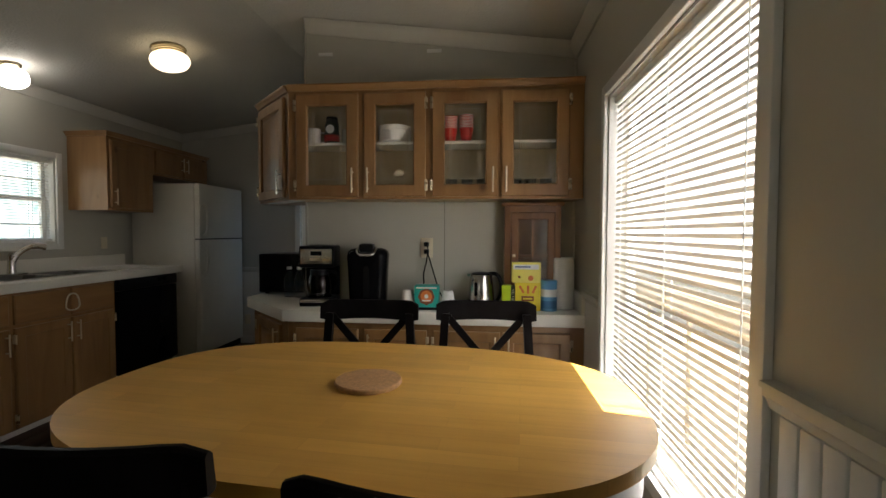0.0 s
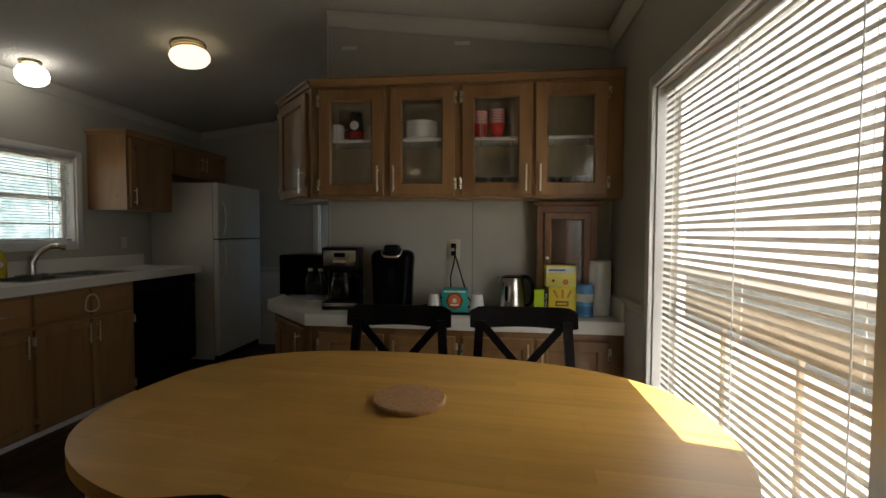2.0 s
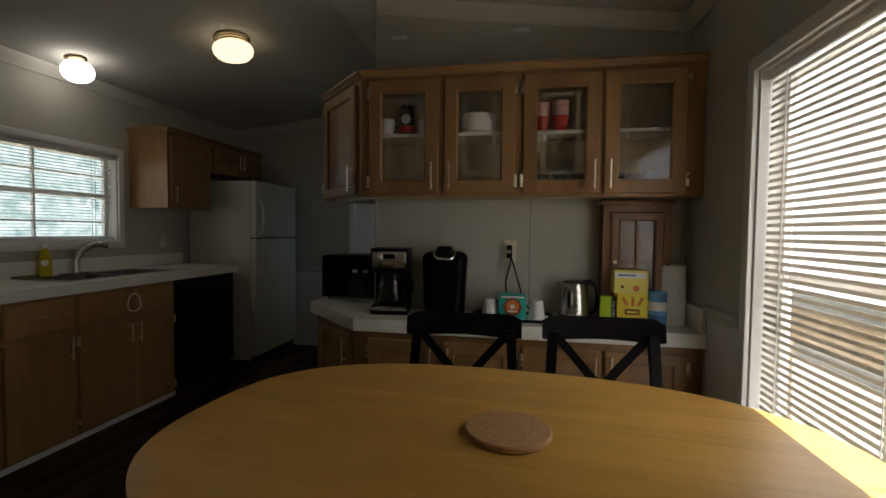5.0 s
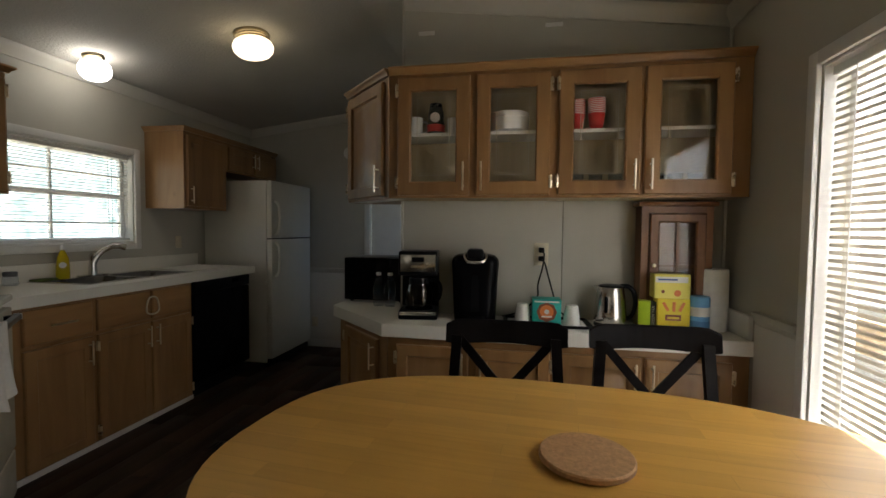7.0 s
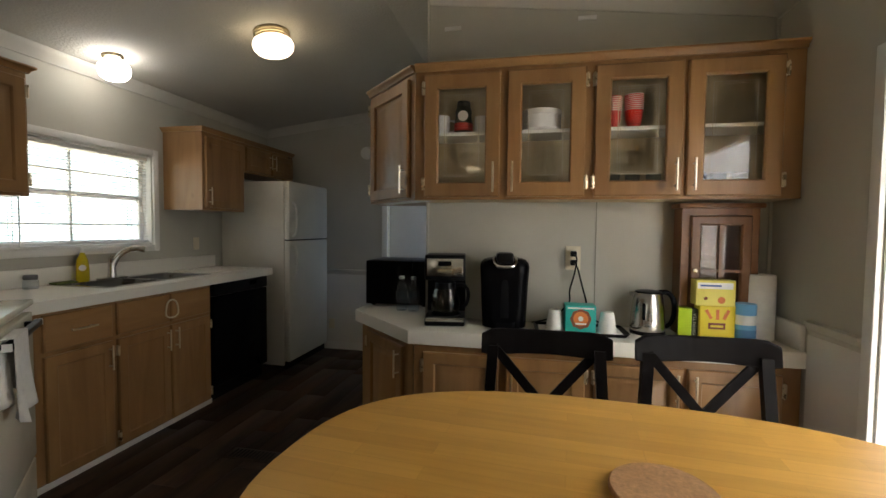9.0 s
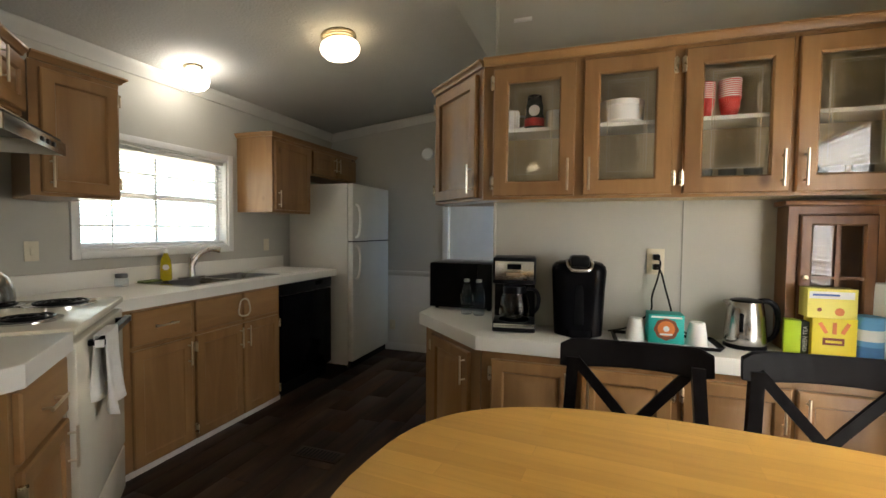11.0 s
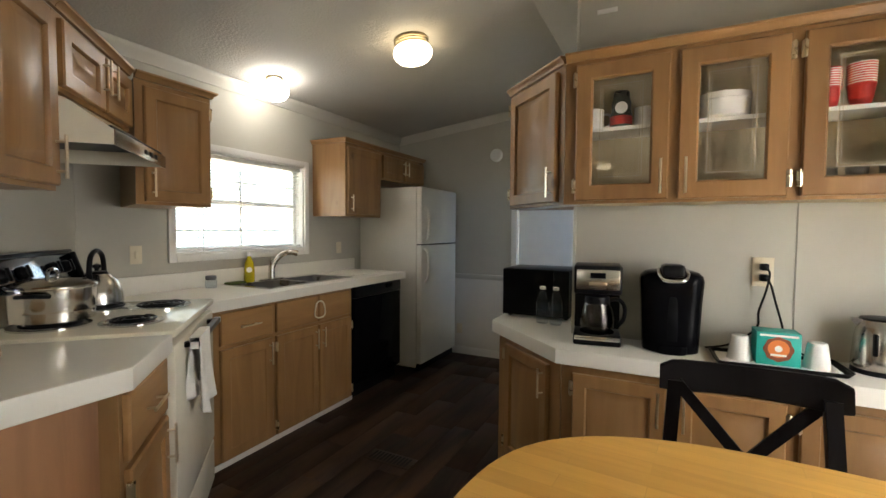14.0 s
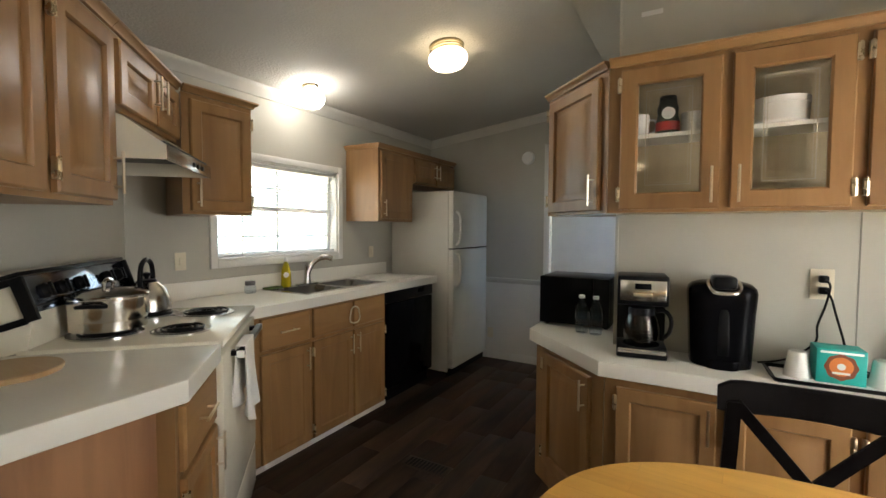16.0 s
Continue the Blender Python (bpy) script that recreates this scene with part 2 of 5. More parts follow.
def glowing_distance(name, dark, light, scale, strength):
    """Distance through a window, its sunlight put in as glow, blown out and mottled."""
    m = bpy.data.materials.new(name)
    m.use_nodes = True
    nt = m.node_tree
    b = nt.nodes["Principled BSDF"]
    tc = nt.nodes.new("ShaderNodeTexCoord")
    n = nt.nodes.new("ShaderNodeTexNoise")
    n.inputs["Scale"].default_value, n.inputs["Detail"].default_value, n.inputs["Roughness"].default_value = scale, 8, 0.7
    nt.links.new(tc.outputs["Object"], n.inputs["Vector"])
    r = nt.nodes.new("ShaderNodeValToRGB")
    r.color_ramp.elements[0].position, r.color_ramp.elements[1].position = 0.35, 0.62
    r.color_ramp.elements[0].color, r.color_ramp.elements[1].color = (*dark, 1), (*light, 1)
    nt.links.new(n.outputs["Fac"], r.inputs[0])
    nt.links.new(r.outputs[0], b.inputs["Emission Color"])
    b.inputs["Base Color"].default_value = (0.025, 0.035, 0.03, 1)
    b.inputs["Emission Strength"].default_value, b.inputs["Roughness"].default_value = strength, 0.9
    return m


LEAVES_WEST = glowing_distance("far_leaves_sun_glow", (0.17, 0.36, 0.37), (0.88, 1.0, 1.05), 3.2, 0.22)
LEAVES_EAST = glowing_distance("far_yard_sun_glow", (0.66, 0.66, 0.60), (1.0, 0.98, 0.95), 0.5, 0.5)
GRASS = material("outside_ground", (0.30, 0.27, 0.20), 0.9, vary=0.3, scale=(1, 1, 1), detail=8)
DECK = wood("deck_board", (0.34, 0.26, 0.17), (0.26, 0.19, 0.12), (2, 18, 18), rough=0.8)


def table_wood():
    """Glued rubberwood staves under a satin varnish."""
    m = bpy.data.materials.new("butcher_block")
    m.use_nodes = True
    nt = m.node_tree
    b = nt.nodes["Principled BSDF"]
    tc = nt.nodes.new("ShaderNodeTexCoord")
    br = nt.nodes.new("ShaderNodeTexBrick")
    br.offset, br.inputs["Scale"].default_value = 0.37, 1.0
    br.inputs["Color1"].default_value, br.inputs["Color2"].default_value = (0.75, 0.43, 0.10, 1), (0.64, 0.355, 0.078, 1)
    br.inputs["Mortar"].default_value = (0.60, 0.33, 0.074, 1)
    br.inputs["Mortar Size"].default_value, br.inputs["Brick Width"].default_value, br.inputs["Row Height"].default_value = 0.0006, 0.40, 0.047
    nt.links.new(tc.outputs["Object"], br.inputs["Vector"])
    mp = nt.nodes.new("ShaderNodeMapping")
    mp.inputs["Scale"].default_value = (4, 60, 60)
    nt.links.new(tc.outputs["Object"], mp.inputs["Vector"])
    n = nt.nodes.new("ShaderNodeTexNoise")
    n.inputs["Scale"].default_value, n.inputs["Detail"].default_value = 1.0, 6
    nt.links.new(mp.outputs[0], n.inputs["Vector"])
    ramp = nt.nodes.new("ShaderNodeValToRGB")
    ramp.color_ramp.elements[0].position, ramp.color_ramp.elements[1].position = 0.3, 0.6
    ramp.color_ramp.elements[0].color, ramp.color_ramp.elements[1].color = (0.91, 0.89, 0.85, 1), (1, 1, 1, 1)
    nt.links.new(n.outputs["Fac"], ramp.inputs[0])
    mul = nt.nodes.new("ShaderNodeMixRGB")
    mul.blend_type, mul.inputs[0].default_value = "MULTIPLY", 1.0
    nt.links.new(br.outputs["Color"], mul.inputs[1])
    nt.links.new(ramp.outputs[0], mul.inputs[2])
    blot = nt.nodes.new("ShaderNodeTexNoise")
    blot.inputs["Scale"].default_value, blot.inputs["Detail"].default_value = 3.5, 3
    nt.links.new(tc.outputs["Object"], blot.inputs["Vector"])
    tint = nt.nodes.new("ShaderNodeValToRGB")
    tint.color_ramp.elements[0].position, tint.color_ramp.elements[1].position = 0.35, 0.68
    tint.color_ramp.elements[0].color, tint.color_ramp.elements[1].color = (0.88, 0.85, 0.78, 1), (1.05, 1.04, 1.02, 1)
    nt.links.new(blot.outputs["Fac"], tint.inputs[0])
    spots = nt.nodes.new("ShaderNodeTexVoronoi")
    spots.inputs["Scale"].default_value = 5.5
    stretch = nt.nodes.new("ShaderNodeMapping")
    stretch.inputs["Scale"].default_value = (0.6, 1.7, 1.0)
    nt.links.new(tc.outputs["Object"], stretch.inputs["Vector"])
    nt.links.new(stretch.outputs[0], spots.inputs["Vector"])
    mark = nt.nodes.new("ShaderNodeValToRGB")
    mark.color_ramp.elements[0].position, mark.color_ramp.elements[1].position = 0.015, 0.055
    mark.color_ramp.elements[0].color, mark.color_ramp.elements[1].color = (0.60, 0.48, 0.36, 1), (1, 1, 1, 1)
    nt.links.new(spots.outputs["Distance"], mark.inputs[0])
    last = mul.outputs[0]
    for layer in (tint, mark):
        over = nt.nodes.new("ShaderNodeMixRGB")
        over.blend_type, over.inputs[0].default_value = "MULTIPLY", 1.0
        nt.links.new(last, over.inputs[1])
        nt.links.new(layer.outputs[0], over.inputs[2])
        last = over.outputs[0]
    nt.links.new(last, b.inputs["Base Color"])
    n3 = nt.nodes.new("ShaderNodeTexNoise")
    n3.inputs["Scale"].default_value = 5.0
    nt.links.new(tc.outputs["Object"], n3.inputs["Vector"])
    rr = nt.nodes.new("ShaderNodeMapRange")
    rr.inputs["To Min"].default_value, rr.inputs["To Max"].default_value = 0.24, 0.42
    nt.links.new(n3.outputs["Fac"], rr.inputs["Value"])
    nt.links.new(rr.outputs[0], b.inputs["Roughness"])
    return m


TABLE_WOOD = table_wood()
PLANK = wood("dark_vinyl_plank", (0.066, 0.036, 0.021), (0.0075, 0.0045, 0.003), (14, 2.2, 14), rough=0.5, spec=0.2, random_tone=0.7)

# ---- mesh helpers ----


def box(bm, x0, x1, y0, y1, z0, z1, bevel=0.0):
    vs = [bm.verts.new((x, y, z)) for z in (z0, z1) for x, y in ((x0, y0), (x1, y0), (x1, y1), (x0, y1))]
    fs = [bm.faces.new([vs[i] for i in q]) for q in ((0, 3, 2, 1), (4, 5, 6, 7), (0, 1, 5, 4), (1, 2, 6, 5), (2, 3, 7, 6), (3, 0, 4, 7))]
    if bevel:
        edges = list({e for f in fs for e in f.edges})
        bmesh.ops.bevel(bm, geom=edges, offset=bevel, segments=2, affect="EDGES", profile=0.5)
    return bm


def boxed(*args):
    return box(bmesh.new(), *args)


def prism(bm, outline, z0, z1, bevel=0.0):
    low = [bm.verts.new((x, y, z0)) for x, y in outline]
    high = [bm.verts.new((x, y, z1)) for x, y in outline]
    n = len(outline)
    fs = [bm.faces.new(low[::-1]), bm.faces.new(high)]
    fs += [bm.faces.new((low[i], low[(i + 1) % n], high[(i + 1) % n], high[i])) for i in range(n)]
    if bevel:
        bmesh.ops.bevel(bm, geom=list({e for f in fs[:2] for e in f.edges}), offset=bevel, segments=3, affect="EDGES", profile=0.5)
    return bm


def lathe(bm, profile, n=32, x=0.0, y=0.0, z=0.0, sx=1.0, sy=1.0):
    """Turns (radius, height) pairs round the upright axis."""
    rings = []
    for r, h in profile:
        if r < 1e-6:
            rings.append([bm.verts.new((x, y, z + h))])
        else:
            rings.append([bm.verts.new((x + sx * r * math.cos(2 * math.pi * i / n), y + sy * r * math.sin(2 * math.pi * i / n), z + h)) for i in range(n)])
    for a, b in zip(rings, rings[1:]):
        if len(a) == len(b) == 1:
            continue
        for i in range(n):
            j = (i + 1) % n
            if len(a) == 1:
                bm.faces.new((a[0], b[j], b[i]))
            elif len(b) == 1:
                bm.faces.new((a[i], a[j], b[0]))
            else:
                bm.faces.new((a[i], a[j], b[j], b[i]))
    return bm


def tube(bm, points, r, n=10, close=False):
    """A round bar along the points; r may be one radius or one for each point."""
    pts = [Vector(p) for p in points]
    radii = r if isinstance(r, (list, tuple)) else [r] * len(pts)
    rings, side = [], None
    for i, p in enumerate(pts):
        a, b = pts[i - 1] if i or close else p, pts[(i + 1) % len(pts)] if i + 1 < len(pts) or close else p
        way = (b - a).normalized()
        if side is None:
            side = way.orthogonal().normalized()
        side = (side - way * side.dot(way)).normalized()
        up = way.cross(side)
        rings.append([bm.verts.new(p + radii[i] * (side * math.cos(2 * math.pi * k / n) + up * math.sin(2 * math.pi * k / n))) for k in range(n)])
    pairs = list(zip(rings, rings[1:])) + ([(rings[-1], rings[0])] if close else [])
    for a, b in pairs:
        for k in range(n):
            bm.faces.new((a[k], a[(k + 1) % n], b[(k + 1) % n], b[k]))
    if not close:
        bm.faces.new(rings[0][::-1])
        bm.faces.new(rings[-1])
    return bm


def arc(cx, cy, r, a0, a1, n):
    return [(cx + r * math.cos(radians(a0 + (a1 - a0) * i / n)), cy + r * math.sin(radians(a0 + (a1 - a0) * i / n))) for i in range(n + 1)]


def smooth_path(points, n=8):
    """Points along a smooth line through the given ones."""
    p = [Vector(q) for q in points]
    out = []
    for i in range(len(p) - 1):
        a, b, c, d = p[max(i - 1, 0)], p[i], p[i + 1], p[min(i + 2, len(p) - 1)]
        for k in range(n):
            t = k / n
            out.append(0.5 * ((2 * b) + (c - a) * t + (2 * a - 5 * b + 4 * c - d) * t * t + (3 * b - a - 3 * c + d) * t ** 3))
    return out + [p[-1]]


def mesh_of(name, bm, mat, angle=35):
    bmesh.ops.recalc_face_normals(bm, faces=bm.faces)
    me = bpy.data.meshes.new(name)
    for f in bm.faces:
        f.smooth = True
    for e in bm.edges:
        if len(e.link_faces) == 2 and e.calc_face_angle(0) > radians(angle):
            e.smooth = False
    bm.to_mesh(me)
    bm.free()
    for one in mat if isinstance(mat, (list, tuple)) else (mat,):
        me.materials.append(one)
    return me


def part(name, bm, mat, parent, label="", m=None):
    """Links a bmesh as one mesh object under a thing or a part."""
    ob = new(name, bm if isinstance(bm, bpy.types.Mesh) else mesh_of(name, bm, mat))
    ob.parent = parent
    if m is not None:
        ob.matrix_basis = m
    return tagged(ob, label)


def thing(name, m, label, category, group="", kind=""):
    ob = new(name)
    ob.empty_display_size = 0.05
    ob.matrix_basis = m
    return tagged(ob, label, category, group, kind)


def solid(name, bm, mat, label="", category="", group="", kind="", m=None):
    ob = new(name, mesh_of(name, bm, mat))
    if m is not None:
        ob.matrix_basis = m
    return tagged(ob, label, category, group, kind)


def bar_text(parent, words, size, m, mat, name="lettering"):
    """Raised print in the built-in font, made into a mesh."""
    cu = bpy.data.curves.new(name, "FONT")
    cu.body, cu.size, cu.align_x, cu.align_y, cu.extrude = words, size, "CENTER", "CENTER", 0.0004
    tmp = bpy.data.objects.new(name, cu)
    scene.collection.objects.link(tmp)
    me = bpy.data.meshes.new_from_object(tmp)
    bpy.data.objects.remove(tmp)
    me.materials.clear()
    me.materials.append(mat)
    return part(name, me, mat, parent, "printed words", m)


# ---- the shell ----
XL, XR, YB, YH, YS = -3.19, 0.575, 4.62, 2.65, -4.6
RIDGE, EAVE, PEAK = -1.267, 2.24, 2.475


def top_at(x):
    return EAVE + (PEAK - EAVE) * (1 - abs(x - RIDGE) / (RIDGE - XL))


def wall_x(name, x0, x1, y0, y1, z0, z1, holes, mat):
    """A wall along y with rectangular openings (y0, y1, z0, z1)."""
    bm = bmesh.new()
    cuts = sorted({y0, y1, *[h[0] for h in holes], *[h[1] for h in holes]})
    for a, b in zip(cuts, cuts[1:]):
        mine = sorted((h for h in holes if h[0] <= a and h[1] >= b), key=lambda h: h[2])
        z = z0
        for h in mine:
            box(bm, x0, x1, a, b, z, h[2])
            z = h[3]
        box(bm, x0, x1, a, b, z, z1)
    bmesh.ops.remove_doubles(bm, verts=bm.verts, dist=1e-5)
    return solid(name, bm, mat, kind="structure")


DIN = (0.972, 2.005, 0.47, 1.765)
SINK = (2.153, 3.19, 1.105, 1.748)
HALL_ADDED = (3.55, 4.05, 1.45, 1.90)
FILL_OPENING = (-3.1, -1.5, 0.85, 1.95)
SWC = -1.53 - XL
wall_x("wall_east", XR, XR + 0.12, YS, YB + 0.1, 0, EAVE + 0.05, [DIN, HALL_ADDED], WALL)
wall_x("wall_west", XL - 0.12, XL, SWC, YB + 0.1, 0, EAVE + 0.05, [SINK], WALL)


def gable(name, y0, y1, x0, x1, holes=(), mat=WALL):
    """A wall across the room that follows the vaulted ceiling."""
    bm = bmesh.new()
    cuts = sorted({x0, x1, *[h[0] for h in holes], *[h[1] for h in holes], *([RIDGE] if x0 < RIDGE < x1 else [])})
    for a, b in zip(cuts, cuts[1:]):
        z0 = 0.0
        for h in holes:
            if h[0] <= a and h[1] >= b:
                z0 = h[2]
        vs = [bm.verts.new(p) for y in (y0, y1) for p in ((a, y, z0), (b, y, z0), (b, y, top_at(b) + 0.02), (a, y, top_at(a) + 0.02))]
        for q in ((0, 1, 2, 3), (7, 6, 5, 4), (0, 4, 5, 1), (1, 5, 6, 2), (2, 6, 7, 3), (3, 7, 4, 0)):
            bm.faces.new([vs[i] for i in q])
    return solid(name, bm, mat, kind="structure")


gable("wall_north", YB, YB + 0.1, XL, XR, [(-1.87, -1.07, 2.04)])
gable("wall_hutch", YH, YH + 0.1, -0.98, XR)
gable("wall_south", YS - 0.12, YS, -3.3, XR, [])
# the angled corner behind the stove, then the plain wall that closes the living room
bm = bmesh.new()
prism(bm, [(XL, SWC), (-1.795, 0.265), (-1.90, 0.18), (XL - 0.12, SWC - 0.16), (XL - 0.12, SWC)], 0, EAVE + 0.2)
solid("wall_southwest", bm, WALL, kind="structure")
wall_x("wall_living", -1.92, -1.80, YS, 0.262, 0, EAVE + 0.2, [FILL_OPENING], WALL)

bm = bmesh.new()
y0, y1 = YS - 0.12, YB + 0.1
for a, b in ((XL - 0.12, RIDGE), (RIDGE, XR + 0.12)):
    vs = [bm.verts.new(p) for p in ((a, y0, top_at(a)), (b, y0, top_at(b)), (b, y1, top_at(b)), (a, y1, top_at(a)), (a, y0, top_at(a) + 0.1), (b, y0, top_at(b) + 0.1), (b, y1, top_at(b) + 0.1), (a, y1, top_at(a) + 0.1))]
    for q in ((0, 3, 2, 1), (4, 5, 6, 7), (0, 1, 5, 4), (1, 2, 6, 5), (2, 3, 7, 6), (3, 0, 4, 7)):
        bm.faces.new([vs[i] for i in q])
solid("ceiling", bm, CEIL, kind="structure")
floor = solid("floor", boxed(XL - 0.12, XR + 0.12, YS - 0.12, YB + 0.1, -0.12, -0.004), PLANK, kind="structure")


def moulding(name, a, b, inward, mat=CROWN, rows=((0, -0.075), (0.010, -0.075), (0.016, -0.06), (0.040, -0.028), (0.048, -0.014), (0.048, 0.0), (0, 0.0))):
    """A trim of the given section from a to b; section pairs are (out from the wall, up)."""
    bm = bmesh.new()
    a, b, inward = Vector(a), Vector(b), Vector(inward)
    rings = [[bm.verts.new(p + inward * o + Vector((0, 0, h))) for o, h in rows] for p in (a, b)]
    n = len(rows)
    for i in range(n):
        bm.faces.new((rings[0][i], rings[0][(i + 1) % n], rings[1][(i + 1) % n], rings[1][i]))
    bm.faces.new(rings[0])
    bm.faces.new(rings[1][::-1])
    return solid(name, bm, mat, kind="structure")


moulding("crown_trim", (XL, SWC, EAVE), (XL, YB, EAVE), (1, 0, 0))
moulding("crown_trim", (XR, YS, EAVE), (XR, YH, EAVE), (-1, 0, 0))
moulding("crown_trim", (XL, YB, top_at(XL) - 0.004), (RIDGE, YB, PEAK - 0.004), (0, -1, 0))
moulding("crown_trim", (-0.98, YH, top_at(-0.98) - 0.004), (XR, YH, top_at(XR) - 0.004), (0, -1, 0))
moulding("crown_trim", (-1.795, 0.265, EAVE + 0.05), (XL, SWC, EAVE), (0.7071, 0.7071, 0))
RAIL_SECTION = ((0, -0.045), (0.008, -0.045), (0.012, -0.03), (0.020, -0.022), (0.020, -0.008), (0.026, -0.006), (0.026, 0.004), (0, 0.006))
moulding("chair_rail_trim", (XR, YS, 0.932), (XR, DIN[0] - 0.047, 0.932), (-1, 0, 0), rows=RAIL_SECTION)
moulding("chair_rail_trim", (XR, DIN[1] + 0.048, 0.905), (XR, 2.33, 0.905), (-1, 0, 0), rows=RAIL_SECTION)
moulding("chair_rail_trim", (XL, YB, 0.815), (-1.93, YB, 0.815), (0, -1, 0), rows=RAIL_SECTION)
BASE_SECTION = ((0, 0.0), (0.012, 0.0), (0.012, 0.06), (0.006, 0.075), (0, 0.075))
moulding("baseboard", (XL, YB, 0), (-1.93, YB, 0), (0, -1, 0), mat=TRIM, rows=BASE_SECTION)
moulding("baseboard", (XR, YS, 0), (XR, 2.33, 0), (-1, 0, 0), mat=TRIM, rows=BASE_SECTION)
# beadboard under the rail: narrow boards with grooves between
boards = tagged(new("wainscot"), "white painted beadboard wainscot under the chair rail", "wainscot", kind="structure")
me = mesh_of("bead_board", box(bmesh.new(), -0.009, 0, 0, 0.044, 0.08, 0.885, 0.003), WAINSCOT)
y = -0.555
while y < 0.86:
    part("bead_board", me, None, boards, m=pose(XR, y, 0))
    y += 0.0485
solid("wainscot_panel", boxed(XR - 0.006, XR, YS, -0.56, 0.076, 0.885), WAINSCOT, kind="structure")
solid("wainscot_panel", boxed(XR - 0.006, XR, DIN[1] + 0.05, 2.34, 0.076, 0.858), WAINSCOT, kind="structure")
solid("wainscot_panel", boxed(XL, -1.93, YB - 0.006, YB, 0.076, 0.77), WAINSCOT, kind="structure")
# panel seams and the corner strips
solid("panel_seam_trim", boxed(-0.1645, -0.1605, YH - 0.0025, YH, 0.83, 1.40), SEAM, kind="structure")
solid("corner_trim", boxed(XR - 0.012, XR, YH - 0.012, YH, 0.83, EAVE - 0.08), WALL, kind="structure")
solid("panel_seam_trim", boxed(XL, XL + 0.003, SWC + 0.003, SWC + 0.012, 1.0, EAVE - 0.08), WALL, kind="structure")
solid("end_corner_trim", boxed(-0.992, -0.98, YH - 0.012, YH + 0.112, 0.0, top_at(-0.98)), WALL, kind="structure")

# ---- windows and doors ----


def window_unit(name, label, wall, out, y0, y1, z0, z1, bars_y, bars_z, casing=0.045):
    """A vinyl window in a wall along y; out is +1 or -1, the way to the outdoors."""
    t = thing(name, pose(wall, (y0 + y1) / 2, z0), label, "window", kind="structure")
    hw, h = (y1 - y0) / 2, z1 - z0
    c = casing
    for nm, a, b, p, q in (("jamb", -hw - c, -hw, -c, h + c), ("jamb", hw, hw + c, -c, h + c), ("head", -hw, hw, h, h + c), ("apron", -hw, hw, -c, 0)):
        part(nm, boxed(*sorted((-out * 0.018, 0)), a, b, p, q, 0.004), TRIM, t)
    f = 0.03
    for nm, a, b, p, q in (("liner", -hw, -hw + 0.008, 0, h), ("liner", hw - 0.008, hw, 0, h), ("liner", -hw + 0.008, hw - 0.008, h - 0.008, h), ("window_sill", -hw + 0.008, hw - 0.008, 0, 0.012)):
        part(nm, boxed(*sorted((0.002 * out, out * 0.118)), a, b, p, q), TRIM, t)
    x = sorted((out * 0.075, out * 0.105))
    for nm, a, b, p, q in (("sash_stile", -hw + 0.008, -hw + 0.008 + f, 0.012, h - 0.008), ("sash_stile", hw - 0.008 - f, hw - 0.008, 0.012, h - 0.008), ("sash_rail", -hw + 0.008 + f, hw - 0.008 - f, 0.012, 0.012 + f), ("sash_rail", -hw + 0.008 + f, hw - 0.008 - f, h - 0.008 - f, h - 0.008)):
        part(nm, boxed(*x, a, b, p, q, 0.003), VINYL, t)
    for v, wd in bars_z:
        part("glazing_bar", boxed(out * 0.09 - 0.012, out * 0.09 + 0.012, -hw + 0.04, hw - 0.04, v - wd / 2, v + wd / 2), VINYL, t)
    for v, wd in bars_y:
        part("glazing_bar", boxed(out * 0.09 - 0.010, out * 0.09 + 0.010, v - wd / 2, v + wd / 2, 0.043, h - 0.04), VINYL, t)
    g = part("pane", boxed(out * 0.088, out * 0.092, -hw + 0.036, hw - 0.036, 0.04, h - 0.036), GLASS, t)
    g.visible_shadow = False
    return t


window_unit("window_1", "tall white vinyl dining window with mini blinds over it", XR, 1, *DIN, [], [(0.60, 0.03)])
window_unit("window_2", "white vinyl sink window with divided panes", XL, -1, *SINK, [(0.0, 0.014)], [(0.143, 0.012), (0.331, 0.03), (0.476, 0.012)])
# Made-up window out of view, the opening for the room fill.
window_unit("window_4", "unseen white vinyl window added as an opening for the room fill", -1.80, -1, *FILL_OPENING, [(0.0, 0.03)], [])
# Unseen window, added as the opening for the bluish hall light.
window_unit("window_3", "unseen white vinyl hall window added to light the back door", XR, 1, *HALL_ADDED, [], [(0.225, 0.03)])


